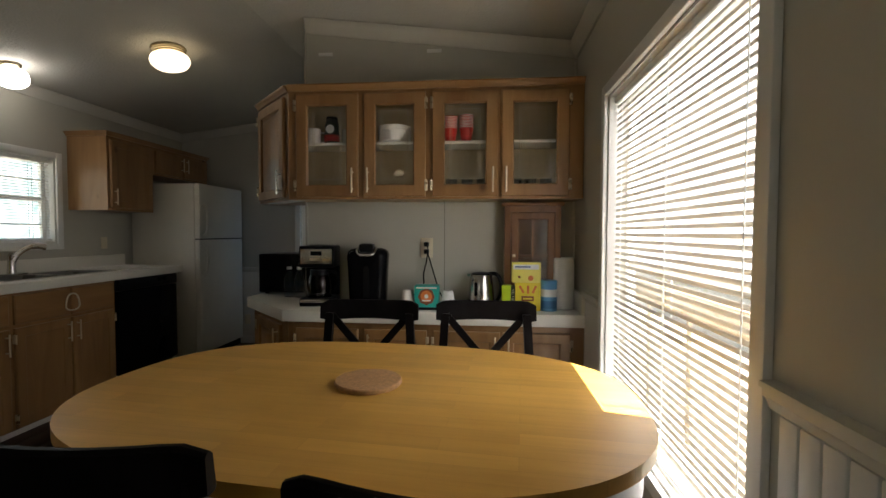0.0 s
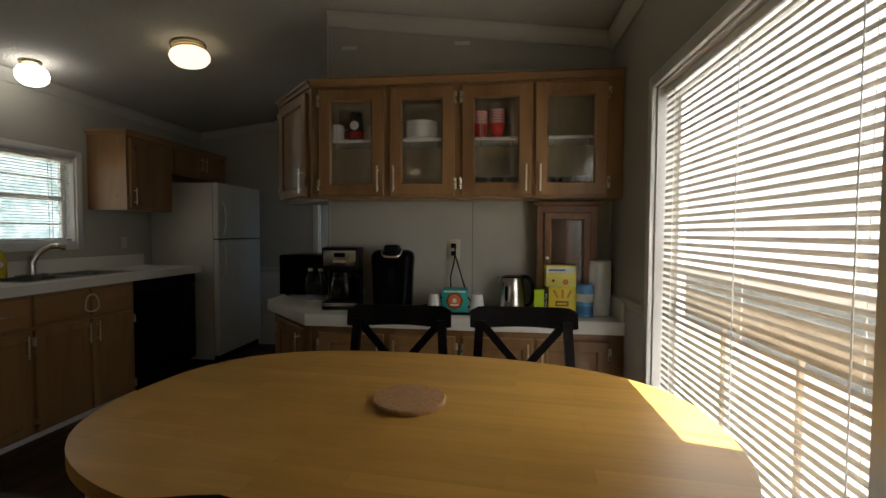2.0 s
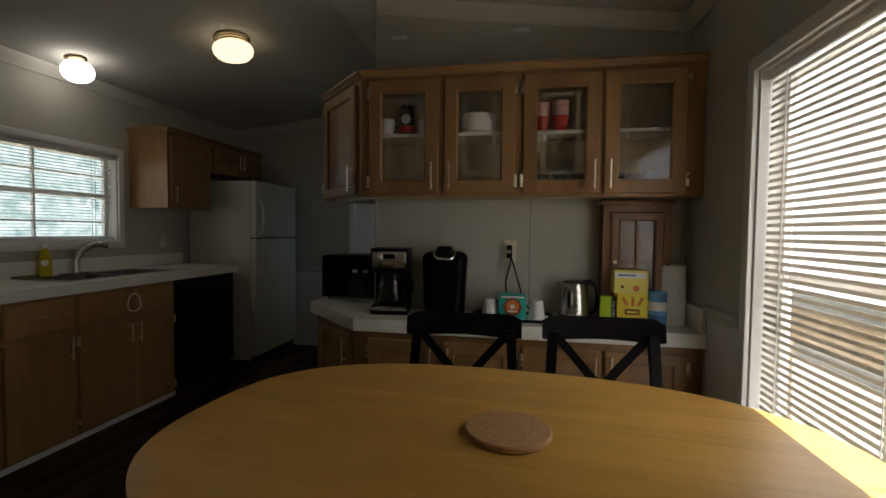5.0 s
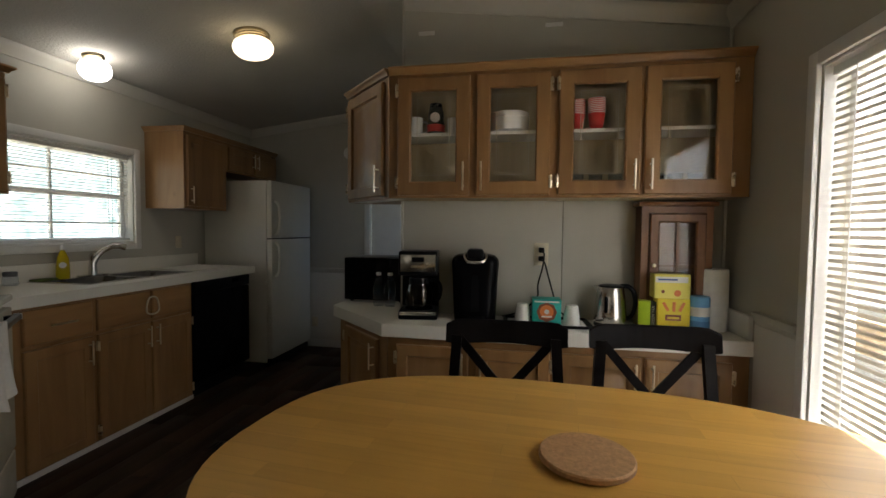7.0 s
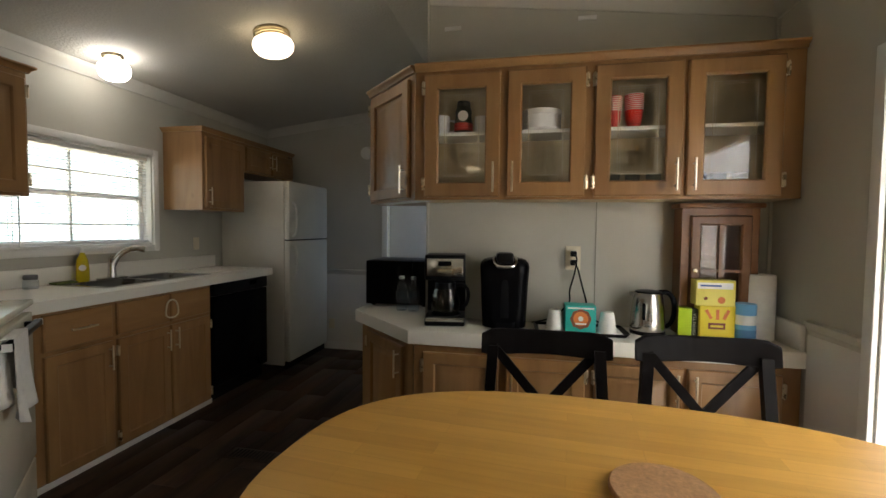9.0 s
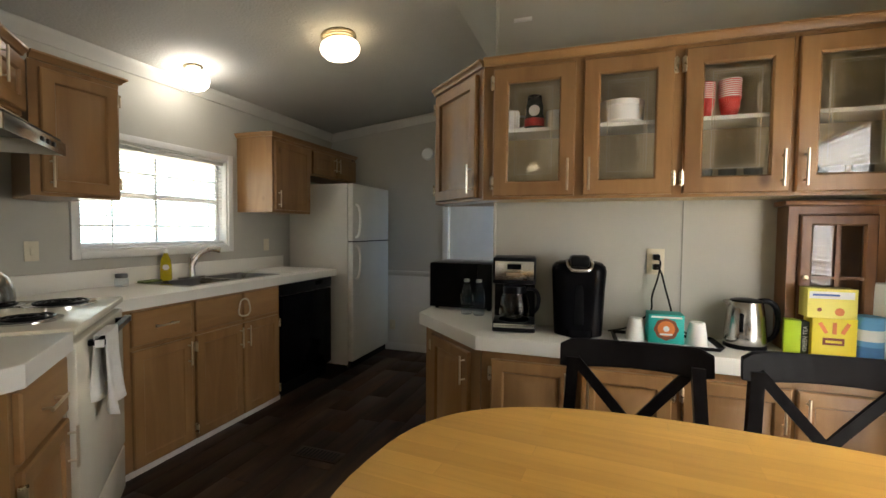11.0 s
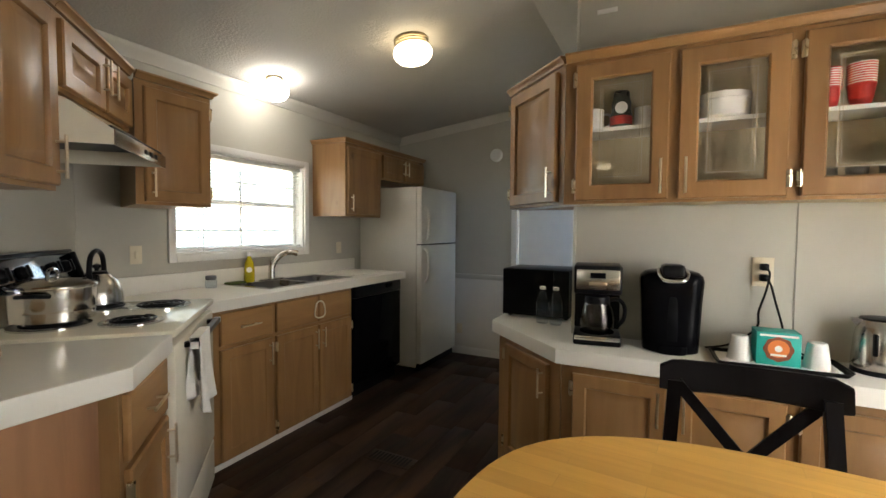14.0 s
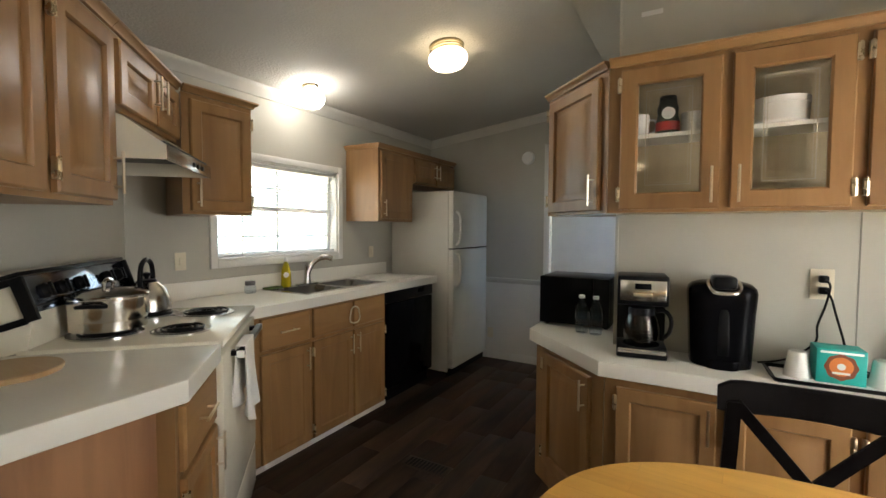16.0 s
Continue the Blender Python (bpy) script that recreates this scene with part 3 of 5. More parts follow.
def blinds(label, x, y0, y1, z0, z1, pitch, wide, tilt, cords, wand_y):
    t = thing("mini_blind", pose(x, (y0 + y1) / 2, z1), label, "window blind")
    hw = (y1 - y0) / 2
    bm = bmesh.new()
    n = 4
    prof = [(wide * (i / n - 0.5), 0.0012 * (1 - (2 * i / n - 1) ** 2)) for i in range(n + 1)]
    rings = [[bm.verts.new((u, v, w)) for u, w in prof] for v in (-hw, hw)]
    under = [[bm.verts.new((u, v, w - 0.0005)) for u, w in prof] for v in (-hw, hw)]
    for i in range(n):
        bm.faces.new((rings[0][i], rings[0][i + 1], rings[1][i + 1], rings[1][i]))
        bm.faces.new((under[0][i], under[1][i], under[1][i + 1], under[0][i + 1]))
    me = mesh_of("slat", bm, SLAT)
    part("head_rail", boxed(-0.013, 0.013, -hw, hw, -0.027, 0, 0.003), VINYL, t)
    z = -0.04
    while z1 + z > z0 + 0.03:
        part("slat", me, None, t, m=pose(0, 0, z, 0, tilt, 0))
        z -= pitch
    part("bottom_rail", boxed(-0.012, 0.012, -hw, hw, z0 - z1, z0 - z1 + 0.014, 0.003), VINYL, t)
    for v in cords:
        part("ladder_cord", tube(bmesh.new(), [(-0.013, v, -0.02), (-0.013, v, z0 - z1 + 0.01)], 0.0016, 6), VINYL, t)
        part("ladder_cord", tube(bmesh.new(), [(0.013, v + 0.004, -0.02), (0.013, v + 0.004, z0 - z1 + 0.01)], 0.0016, 6), VINYL, t)
    if wand_y is not None:
        part("tilt_wand", tube(bmesh.new(), [(0.02 * (1 if x < -1 else -1), wand_y, -0.02), (0.024 * (1 if x < -1 else -1), wand_y, -0.70)], 0.004, 8), VINYL, t)
    return t


SLAT = bpy.data.materials.new("blind_slat")
SLAT.use_nodes = True
slat_nodes = SLAT.node_tree
thin = slat_nodes.nodes.new("ShaderNodeBsdfTranslucent")
thin.inputs[0].default_value = (0.60, 0.56, 0.49, 1)
half_thin = slat_nodes.nodes.new("ShaderNodeMixShader")
half_thin.inputs[0].default_value = 0.30
slat_nodes.nodes["Principled BSDF"].inputs["Base Color"].default_value = (0.66, 0.62, 0.56, 1)
slat_nodes.nodes["Principled BSDF"].inputs["Roughness"].default_value = 0.5
slat_nodes.links.new(slat_nodes.nodes["Principled BSDF"].outputs[0], half_thin.inputs[1])
slat_nodes.links.new(thin.outputs[0], half_thin.inputs[2])
slat_nodes.links.new(half_thin.outputs[0], slat_nodes.nodes["Material Output"].inputs[0])
blinds("white mini blind half open over the dining window", XR + 0.035, DIN[0] + 0.012, DIN[1] - 0.012, DIN[2] + 0.02, DIN[3] - 0.012, 0.0249, 0.0128, -80, (-0.42, -0.02, 0.40), None)
blinds("white mini blind open over the sink window", XL - 0.035, SINK[0] + 0.012, SINK[1] - 0.012, SINK[2] + 0.02, SINK[3] - 0.012, 0.0205, 0.016, -8, (-0.36, 0.36), -0.33)

# back door, closed, in its casing
door = thing("door_1", pose(-1.47, YB, 0), "closed white panel door in a white casing", "door", kind="structure")
part("door_leaf", boxed(-0.392, 0.392, 0.03, 0.07, 0.008, 2.032, 0.003), VINYL, door)
for a, b, p, q in ((-0.455, -0.398, 0, 2.10), (0.398, 0.455, 0, 2.10), (-0.398, 0.398, 2.038, 2.10)):
    part("casing", boxed(a, b, -0.016, 0.0, p, q, 0.004), TRIM, door)
bm = bmesh.new()
tube(bm, [(0.33, 0.03, 0.99), (0.33, -0.01, 0.99), (0.33, -0.014, 0.99), (0.33, -0.04, 0.99), (0.33, -0.052, 0.99)], [0.012, 0.012, 0.024, 0.027, 0.012], 14)
part("door_knob", bm, BRASS, door, "round brass knob")

# ---- cabinetry ----


def rect_rings(bm, w, h, rings, cap=True):
    """Nested rectangles (inset, y) in the x-z plane, joined into a moulded face."""
    loops = []
    for i, y in rings:
        loops.append([bm.verts.new(p) for p in ((i, y, i), (w - i, y, i), (w - i, y, h - i), (i, y, h - i))])
    for a, b in zip(loops, loops[1:]):
        for k in range(4):
            bm.faces.new((a[k], a[(k + 1) % 4], b[(k + 1) % 4], b[k]))
    if cap:
        bm.faces.new(loops[-1])
    return loops


def panel_leaf(w, h, t=0.019, frame=0.05):
    bm = bmesh.new()
    f = min(frame, w * 0.24, h * 0.3)
    loops = rect_rings(bm, w, h, [(0, 0), (0, -t + 0.005), (0.005, -t), (f, -t), (f + 0.004, -t + 0.004), (f + 0.006, -t + 0.012), (f + 0.013, -t + 0.012), (f + 0.040, -t + 0.001), (f + 0.042, -t)])
    bm.faces.new(loops[0][::-1])
    return bm


def slab_leaf(w, h, t=0.018):
    bm = bmesh.new()
    loops = rect_rings(bm, w, h, [(0, 0), (0, -t + 0.006), (0.006, -t)])
    bm.faces.new(loops[0][::-1])
    return bm


def flat_leaf(w, h, t=0.019):
    bm = bmesh.new()
    loops = rect_rings(bm, w, h, [(0, 0), (0, -t + 0.005), (0.005, -t), (0.052, -t), (0.056, -t + 0.004), (0.060, -t + 0.005)])
    bm.faces.new(loops[0][::-1])
    return bm


def glass_leaf(w, h, t=0.019, frame=0.058):
    bm = bmesh.new()
    loops = rect_rings(bm, w, h, [(0, 0), (0, -t + 0.005), (0.005, -t), (frame, -t), (frame + 0.007, -t + 0.007), (frame + 0.007, 0)], cap=False)
    for k in range(4):
        bm.faces.new((loops[-1][k], loops[-1][(k + 1) % 4], loops[0][(k + 1) % 4], loops[0][k]))
    return bm


def bar_handle(parent, x, z, upright=True, long=0.105, y=-0.019):
    bm = bmesh.new()
    d = Vector((0, 0, 1)) if upright else Vector((1, 0, 0))
    c = Vector((x, y - 0.026, z))
    tube(bm, [c - d * long * 0.62, c + d * long * 0.62], 0.0048, 10)
    for s in (-0.42, 0.42):
        p = c + d * long * s
        tube(bm, [p, p + Vector((0, 0.0265, 0))], 0.004, 8)
    return part("handle", bm, NICKEL, parent, "brushed nickel bar handle")


def hinge(parent, x, z, y=-0.019):
    bm = bmesh.new()
    box(bm, x - 0.008, x + 0.008, y - 0.004, y + 0.012, z - 0.028, z + 0.028, 0.003)
    tube(bm, [(x, y - 0.005, z - 0.03), (x, y - 0.005, z + 0.03)], 0.0035, 8)
    return part("hinge", bm, BRASS, parent, "antique brass hinge")


def leaf(parent, kind, x, z, w, h, handle="", hinges="", lying=False):
    """A door or drawer front at (x, z) of a cabinet's face."""
    name = "drawer_front" if kind == "drawer" else "door"
    make = {"panel": panel_leaf, "drawer": slab_leaf, "slab": flat_leaf, "glass": glass_leaf}[kind]
    ob = part(name, make(w, h), OAK_H if lying or kind == "drawer" else OAK, parent, m=pose(x, 0, z))
    if kind == "glass":
        pane = part("pane", boxed(0.062, w - 0.062, -0.008, -0.005, 0.062, h - 0.062), GLASS, ob)
        pane.visible_shadow = False
        bm = bmesh.new()
        for i, th in ((0.092, 0.0030), (0.102, 0.0014)):
            for a, b, p, q in ((i, w - i, i, i + th), (i, w - i, h - i - th, h - i), (i, i + th, i + th, h - i - th), (w - i - th, w - i, i + th, h - i - th)):
                box(bm, a, b, -0.0092, -0.0084, p, q)
        for sgn in (-1, 1):
            for zc in (h * 0.40, h - 0.115):
                pts = [(w / 2 + sgn * (0.006 + 0.026 * math.sin(k * 0.42)), -0.0088, zc + 0.006 * k - 0.02) for k in range(7)]
                tube(bm, pts, 0.0006, 4)
        part("etched_border", bm, ETCH, ob, "etched border lines on the glass")
    if handle == "r":
        bar_handle(ob, w - 0.026, 0.085 if h > 0.3 and z > 1 else h - 0.085)
    elif handle == "l":
        bar_handle(ob, 0.026, 0.085 if h > 0.3 and z > 1 else h - 0.085)
    elif handle == "c":
        bar_handle(ob, w / 2, h / 2, False)
    for zz in ((0.06, h - 0.06) if hinges else ()):
        hinge(ob, -0.004 if hinges == "l" else w + 0.004, zz)
    return ob


def open_box(bm, w, d, z0, z1, t=0.016):
    """A cabinet body open at the front (y = 0) behind the face."""
    box(bm, 0, t, 0.02, d, z0, z1)
    box(bm, w - t, w, 0.02, d, z0, z1)
    box(bm, t, w - t, 0.02, d, z0, z0 + t)
    box(bm, t, w - t, 0.02, d, z1 - t, z1)
    box(bm, t, w - t, d - 0.006, d, z0 + t, z1 - t)


# hutch, upper: four glazed doors and an angled end
H0, H1, HY = 1.375, 1.953, 2.43
hutch = thing("hutch_wall_cabinet", pose(-0.995, HY, 0), "oak wall cabinet with four glazed doors above the hutch counter", "wall cabinet")
HW = XR - 0.004 + 0.995
HD = YH - HY - 0.002
bm = bmesh.new()
open_box(bm, HW, HD, H0, H1)
part("body", bm, [OAK_IN], hutch, "pale cabinet interior")
bm = bmesh.new()
edges = [(0, 0.045), (0.385, 0.42), (0.745, 0.79), (1.128, 1.148), (1.495, HW)]
for a, b in edges:
    box(bm, a, b, 0, 0.02, H0 + 0.03, H1 - 0.03)
box(bm, 0, HW, 0, 0.02, H0, H0 + 0.03)
box(bm, 0, HW, 0, 0.02, H1 - 0.03, H1)
part("face_frame", bm, OAK, hutch)
for x0, x1, hd, hg in ((0.045, 0.387, "r", "l"), (0.418, 0.750, "l", "r"), (0.786, 1.130, "r", "l"), (1.146, 1.492, "l", "r")):
    leaf(hutch, "glass", x0, H0 + 0.012, x1 - x0, H1 - H0 - 0.03, hd, hg)
part("shelf", boxed(0.018, HW - 0.018, 0.03, HD - 0.008, 1.670, 1.685), LAMINATE, hutch, "white edged shelf")
CROWN = ((0, 0), (-0.010, 0.002), (-0.013, 0.012), (-0.024, 0.021), (-0.028, 0.024), (-0.028, 0.033), (0, 0.033))


def crown(parent, pts, z, name="crown"):
    """A cabinet cornice along a broken line; the room is on its right hand."""
    bm = bmesh.new()
    rings = []
    for i, p in enumerate(pts):
        p = Vector(p)
        d0 = (p - Vector(pts[i - 1])).normalized() if i else (Vector(pts[1]) - p).normalized()
        d1 = (Vector(pts[i + 1]) - p).normalized() if i + 1 < len(pts) else d0
        n0, n1 = Vector((d0.y, -d0.x)), Vector((d1.y, -d1.x))
        n = (n0 + n1).normalized()
        n /= max(0.4, n.dot(n0))
        rings.append([bm.verts.new((p.x - n.x * o, p.y - n.y * o, z + h)) for o, h in CROWN])
    for a, b in zip(rings, rings[1:]):
        for k in range(len(CROWN)):
            bm.faces.new((a[k], a[(k + 1) % len(CROWN)], b[(k + 1) % len(CROWN)], b[k]))
    bm.faces.new(rings[0])
    bm.faces.new(rings[-1][::-1])
    return part(name, bm, OAK_H, parent)


crown(hutch, [(0, 0), (HW, 0)], H1)
angled = thing("angled_wall_cabinet", pose(-1.345, 2.78, 0, 0, 0, -45), "oak end wall cabinet with one angled panel door", "wall cabinet")
AW = 0.493
bm = bmesh.new()
prism(bm, [(0, 0.001), (AW - 0.003, 0.001), (AW - 0.374, 0.372), (-0.12, 0.121)], H0, H1)
part("body", bm, OAK, angled)
part("bottom_panel", boxed(0.06, AW - 0.02, 0.02, 0.10, H0 - 0.003, H0 - 0.001), LAMINATE, angled, "white underside")
leaf(angled, "panel", 0.03, H0 + 0.012, AW - 0.075, H1 - H0 - 0.03, "r", "l")
crown(angled, [(0, 0), (AW, 0)], H1)

# hutch, lower
C0, C1 = 0.722, 0.785
hb = thing("hutch_base_cabinet", pose(-0.98, 2.375, 0), "oak base cabinet with raised panel doors under the hutch counter", "base cabinet")
BW = XR - 0.002 + 0.98
part("body", boxed(0, BW, 0.001, YH - 2.378, 0.09, C0 - 0.001), OAK, hb)
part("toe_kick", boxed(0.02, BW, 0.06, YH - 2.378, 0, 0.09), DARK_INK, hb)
for x0, x1, hd, hg in ((0.045, 0.385, "r", "l"), (0.418, 0.750, "l", "r"), (0.786, 1.130, "r", "l"), (1.146, 1.485, "l", "r")):
    leaf(hb, "panel", x0, 0.13, x1 - x0, 0.555, hd, hg)
ab = thing("angled_base_cabinet", pose(-1.395, 2.785, 0, 0, 0, -45), "oak end base cabinet with an angled panel door", "base cabinet")
W2 = 0.583
bm = bmesh.new()
prism(bm, [(0, 0.001), (W2 - 0.003, 0.001), (W2 - 0.578, 0.576), (-0.285, 0.286)], 0.0, C0 - 0.001)
part("body", bm, OAK, ab)
leaf(ab, "panel", 0.10, 0.11, 0.40, 0.575, "r", "l")
bm = bmesh.new()
prism(bm, [(-1.0, 2.34), (XR - 0.002, 2.34), (XR - 0.002, YH - 0.001), (-0.993, YH - 0.001), (-0.993, 3.22), (-1.425, 3.22), (-1.425, 2.755)], C0, C1, 0.003)
solid("hutch_counter", bm, LAMINATE, "white laminate hutch counter with an angled end", "counter")
solid("side_splash", boxed(XR - 0.020, XR - 0.001, 2.36, YH - 0.014, C1 + 0.0005, C1 + 0.10, 0.003), LAMINATE, "white laminate side splash on the hutch counter", "splash")

# sink run
K1, KP = 0.896, 0.91
KX = -2.66
sink_base = thing("sink_base_cabinet", pose(KX, 1.965, 0, 0, 0, 90), "oak sink base cabinet with flat panel doors and a drawer", "base cabinet")
SW2 = 1.155
part("body", boxed(0, SW2, 0.002, 0.52, 0.032, 0.838), OAK, sink_base)
part("toe_strip", boxed(0, SW2, -0.006, 0.001, 0.0, 0.030), TRIM, sink_base, "white toe strip")
leaf(sink_base, "slab", 0.076, 0.036, 0.337, 0.592, "r", "")
leaf(sink_base, "drawer", 0.076, 0.650, 0.337, 0.174, "c")
leaf(sink_base, "slab", 0.444, 0.036, 0.348, 0.592, "r", "l")
leaf(sink_base, "slab", 0.805, 0.036, 0.330, 0.592, "l", "r")
leaf(sink_base, "drawer", 0.444, 0.650, 0.348, 0.174, "")
leaf(sink_base, "drawer", 0.805, 0.650, 0.330, 0.174, "")

dw = thing("dishwasher", pose(KX + 0.012, 3.124, 0, 0, 0, 90), "black built-in dishwasher with a pocket handle", "dishwasher")
DW = 0.625
part("body", boxed(0.003, DW - 0.003, 0.02, 0.52, 0.09, 0.838), BLACK, dw)
part("door", boxed(0.004, DW - 0.004, -0.018, 0.019, 0.11, 0.745, 0.006), BLACK_GLOSS, dw)
part("control_panel", boxed(0.004, DW - 0.004, -0.022, 0.019, 0.75, 0.837, 0.006), BLACK, dw)
part("kick_plate", boxed(0.01, DW - 0.01, 0.03, 0.06, 0.0, 0.09), BLACK, dw)
part("latch", boxed(DW * 0.62, DW * 0.78, -0.028, -0.0225, 0.79, 0.825, 0.003), BLACK_GLOSS, dw)

# worktop with a cut-out for the sink
KF = -2.62
SX0, SX1, SY0, SY1 = -3.139, -2.745, 2.446, 3.215
bm = bmesh.new()
prism(bm, [(KF, 1.93), (KF, SY0), (XL + 0.001, SY0), (XL + 0.001, SWC + 0.004), (-3.036, 1.516)], K1 - 0.056, K1)
box(bm, SX1, KF, SY0, SY1, K1 - 0.056, K1)
box(bm, XL + 0.001, SX0, SY0, SY1, K1 - 0.056, K1)
box(bm, XL + 0.001, KF, SY1, 3.815, K1 - 0.056, K1)
solid("sink_worktop", bm, LAMINATE, "white laminate worktop with a sink cut-out", "worktop")
solid("backsplash", boxed(XL + 0.0005, XL + 0.02, SWC + 0.02, 3.812, K1 + 0.0005, K1 + 0.10, 0.003), LAMINATE, "white laminate backsplash behind the sink", "splash")

sk = thing("double_sink", pose(0, 0, K1), "stainless steel double bowl sink let into the worktop", "sink")


def bowl(x0, x1, y0, y1, depth):
    bm = bmesh.new()
    loops = []
    for i, z in ((-0.0, 0.004), (0.012, 0.003), (0.022, -0.02), (0.03, -depth + 0.02), (0.055, -depth)):
        pts = []
        r = 0.045
        for cx, cy, a in ((x1 - i - r, y1 - i - r, 0), (x0 + i + r, y1 - i - r, 90), (x0 + i + r, y0 + i + r, 180), (x1 - i - r, y0 + i + r, 270)):
            pts += arc(cx, cy, r, a, a + 90, 5)
        loops.append([bm.verts.new((*p, z)) for p in pts])
    n = len(loops[0])
    for a, b in zip(loops, loops[1:]):
        for k in range(n):
            bm.faces.new((a[k], a[(k + 1) % n], b[(k + 1) % n], b[k]))
    bm.faces.new(loops[-1])
    return bm


MY = (SY0 + SY1) / 2
part("bowl", bowl(SX0 + 0.05, SX1 - 0.012, SY0 + 0.015, MY - 0.01, 0.16), SINK_STEEL, sk)
part("bowl", bowl(SX0 + 0.05, SX1 - 0.012, MY + 0.01, SY1 - 0.015, 0.16), SINK_STEEL, sk)
bm = bmesh.new()
for a, b, c, d in ((SX0 - 0.012, SX0 + 0.053, SY0 - 0.012, SY1 + 0.012), (SX1 - 0.016, SX1 + 0.012, SY0 - 0.012, SY1 + 0.012), (SX0 + 0.053, SX1 - 0.016, SY0 - 0.012, SY0 + 0.019), (SX0 + 0.053, SX1 - 0.016, SY1 - 0.019, SY1 + 0.012), (SX0 + 0.053, SX1 - 0.016, MY - 0.013, MY + 0.013)):
    box(bm, a, b, c, d, 0.0006, 0.0052)
part("rim", bm, STEEL, sk)
fc = thing("kitchen_faucet", pose(-3.118, MY - 0.03, K1 + 0.0056), "brushed single lever kitchen faucet behind the sink", "faucet")
fc.scale = (1.0, 1.0, 1.0)
part("base_plate", box(bmesh.new(), -0.025, 0.025, -0.09, 0.09, 0, 0.008, 0.003), STEEL, fc)
part("body", lathe(bmesh.new(), [(0, 0.008), (0.027, 0.008), (0.024, 0.03), (0.021, 0.09), (0.019, 0.10), (0, 0.10)], 20), STEEL, fc)
part("spout", tube(bmesh.new(), smooth_path([(0, 0, 0.07), (0.012, 0.018, 0.125), (0.040, 0.055, 0.172), (0.082, 0.098, 0.192), (0.120, 0.132, 0.180)]), [0.020] * 9 + [0.018] * 12 + [0.022] * 12, 14), STEEL, fc)
part("lever", tube(bmesh.new(), [(0, -0.005, 0.10), (0.01, -0.02, 0.13), (0.04, -0.03, 0.15)], [0.016, 0.010, 0.006], 10), STEEL, fc)

# wall cabinets on the sink wall
UX, UXC = -2.85, -2.72


def upper(name, label, m, w, z0, z1, d, leaves, slant=0.0, crown_pts=None):
    t = thing(name, m, label, "wall cabinet")
    part("body", prism(bmesh.new(), [(0, 0.002), (w, 0.002), (w, d), (slant, d)], z0, z1), OAK, t)
    for a in leaves:
        leaf(t, *a)
    crown(t, crown_pts or [(0, 0), (w, 0)], z1)
    return t


UD = UX - XL - 0.004
upper("wall_cabinet", "oak wall cabinet with one door beside the sink window", pose(UX, 3.29, 0, 0, 0, 90), 0.475, 1.365, 1.942, UD, [("slab", 0.02, 1.385, 0.435, 0.53, "l", "")], crown_pts=[(0, UD), (0, 0), (0.475, 0)])
upper("wall_cabinet", "low oak wall cabinet with two doors over the refrigerator", pose(UX, 3.767, 0, 0, 0, 90), 0.765, 1.70, 1.942, UD, [("slab", 0.02, 1.715, 0.355, 0.20, "r", ""), ("slab", 0.39, 1.715, 0.355, 0.20, "l", "")])
cc = upper("wall_cabinet", "oak wall cabinet with one door between hood and window", pose(UXC, 1.69, 0, 0, 0, 90), 0.365, 1.37, 1.925, UXC - XL - 0.004, [("panel", 0.035, 1.385, 0.315, 0.515, "l", "r")], slant=0.175, crown_pts=[(0, 0), (0.365, 0), (0.365, UXC - XL - 0.004)])


def diag(u, v, z=0):
    """A pose on the angled corner: u along it, v out from it."""
    return pose((v - u) * 0.70711, (u + v) * 0.70711, z, 0, 0, 135)


VW = -1.082
VU = -0.745
DU = VU - VW - 0.004
upper("hood_wall_cabinet", "short oak wall cabinet with two doors above the range hood", diag(2.475, VU), 0.635, 1.685, 1.925, DU, [("panel", 0.025, 1.70, 0.315, 0.205, "r", ""), ("panel", 0.355, 1.70, 0.265, 0.205, "l", "")])
upper("wall_cabinet", "tall oak wall cabinet with two panel doors over the peninsula", diag(1.72, VU), 0.753, 1.375, 1.925, DU, [("panel", 0.03, 1.39, 0.345, 0.51, "", ""), ("panel", 0.42, 1.39, 0.318, 0.51, "r", "l")])

# range hood
hood = thing("range_hood", diag(2.50, VU), "cream under-cabinet range hood with a bright steel front lip", "range hood")
HWD = 0.56
bm = bmesh.new()
prof = [(0.33, 1.684), (0.03, 1.684), (-0.02, 1.665), (-0.142, 1.578), (-0.142, 1.530), (0.33, 1.530)]
a, b = [[bm.verts.new((x, y, z)) for y, z in prof] for x in (0.0, HWD)]
for k in range(len(prof)):
    if k != 4:
        bm.faces.new((a[k], a[(k + 1) % len(prof)], b[(k + 1) % len(prof)], b[k]))
bm.faces.new(a)
bm.faces.new(b[::-1])
part("canopy", bm, STOVE_WHITE, hood)
part("front_lip", boxed(0.0, HWD, -0.148, -0.1425, 1.528, 1.578, 0.001), STEEL, hood, "bright steel lip with switches")
for x in (0.30, 0.36, 0.42):
    part("switch", boxed(x - 0.014, x + 0.014, -0.151, -0.1485, 1.545, 1.562, 0.001), BLACK, hood, "black rocker switch")
part("filter", boxed(0.01, HWD - 0.01, -0.135, 0.32, 1.585, 1.592), BLACK, hood, "dark grease filter")

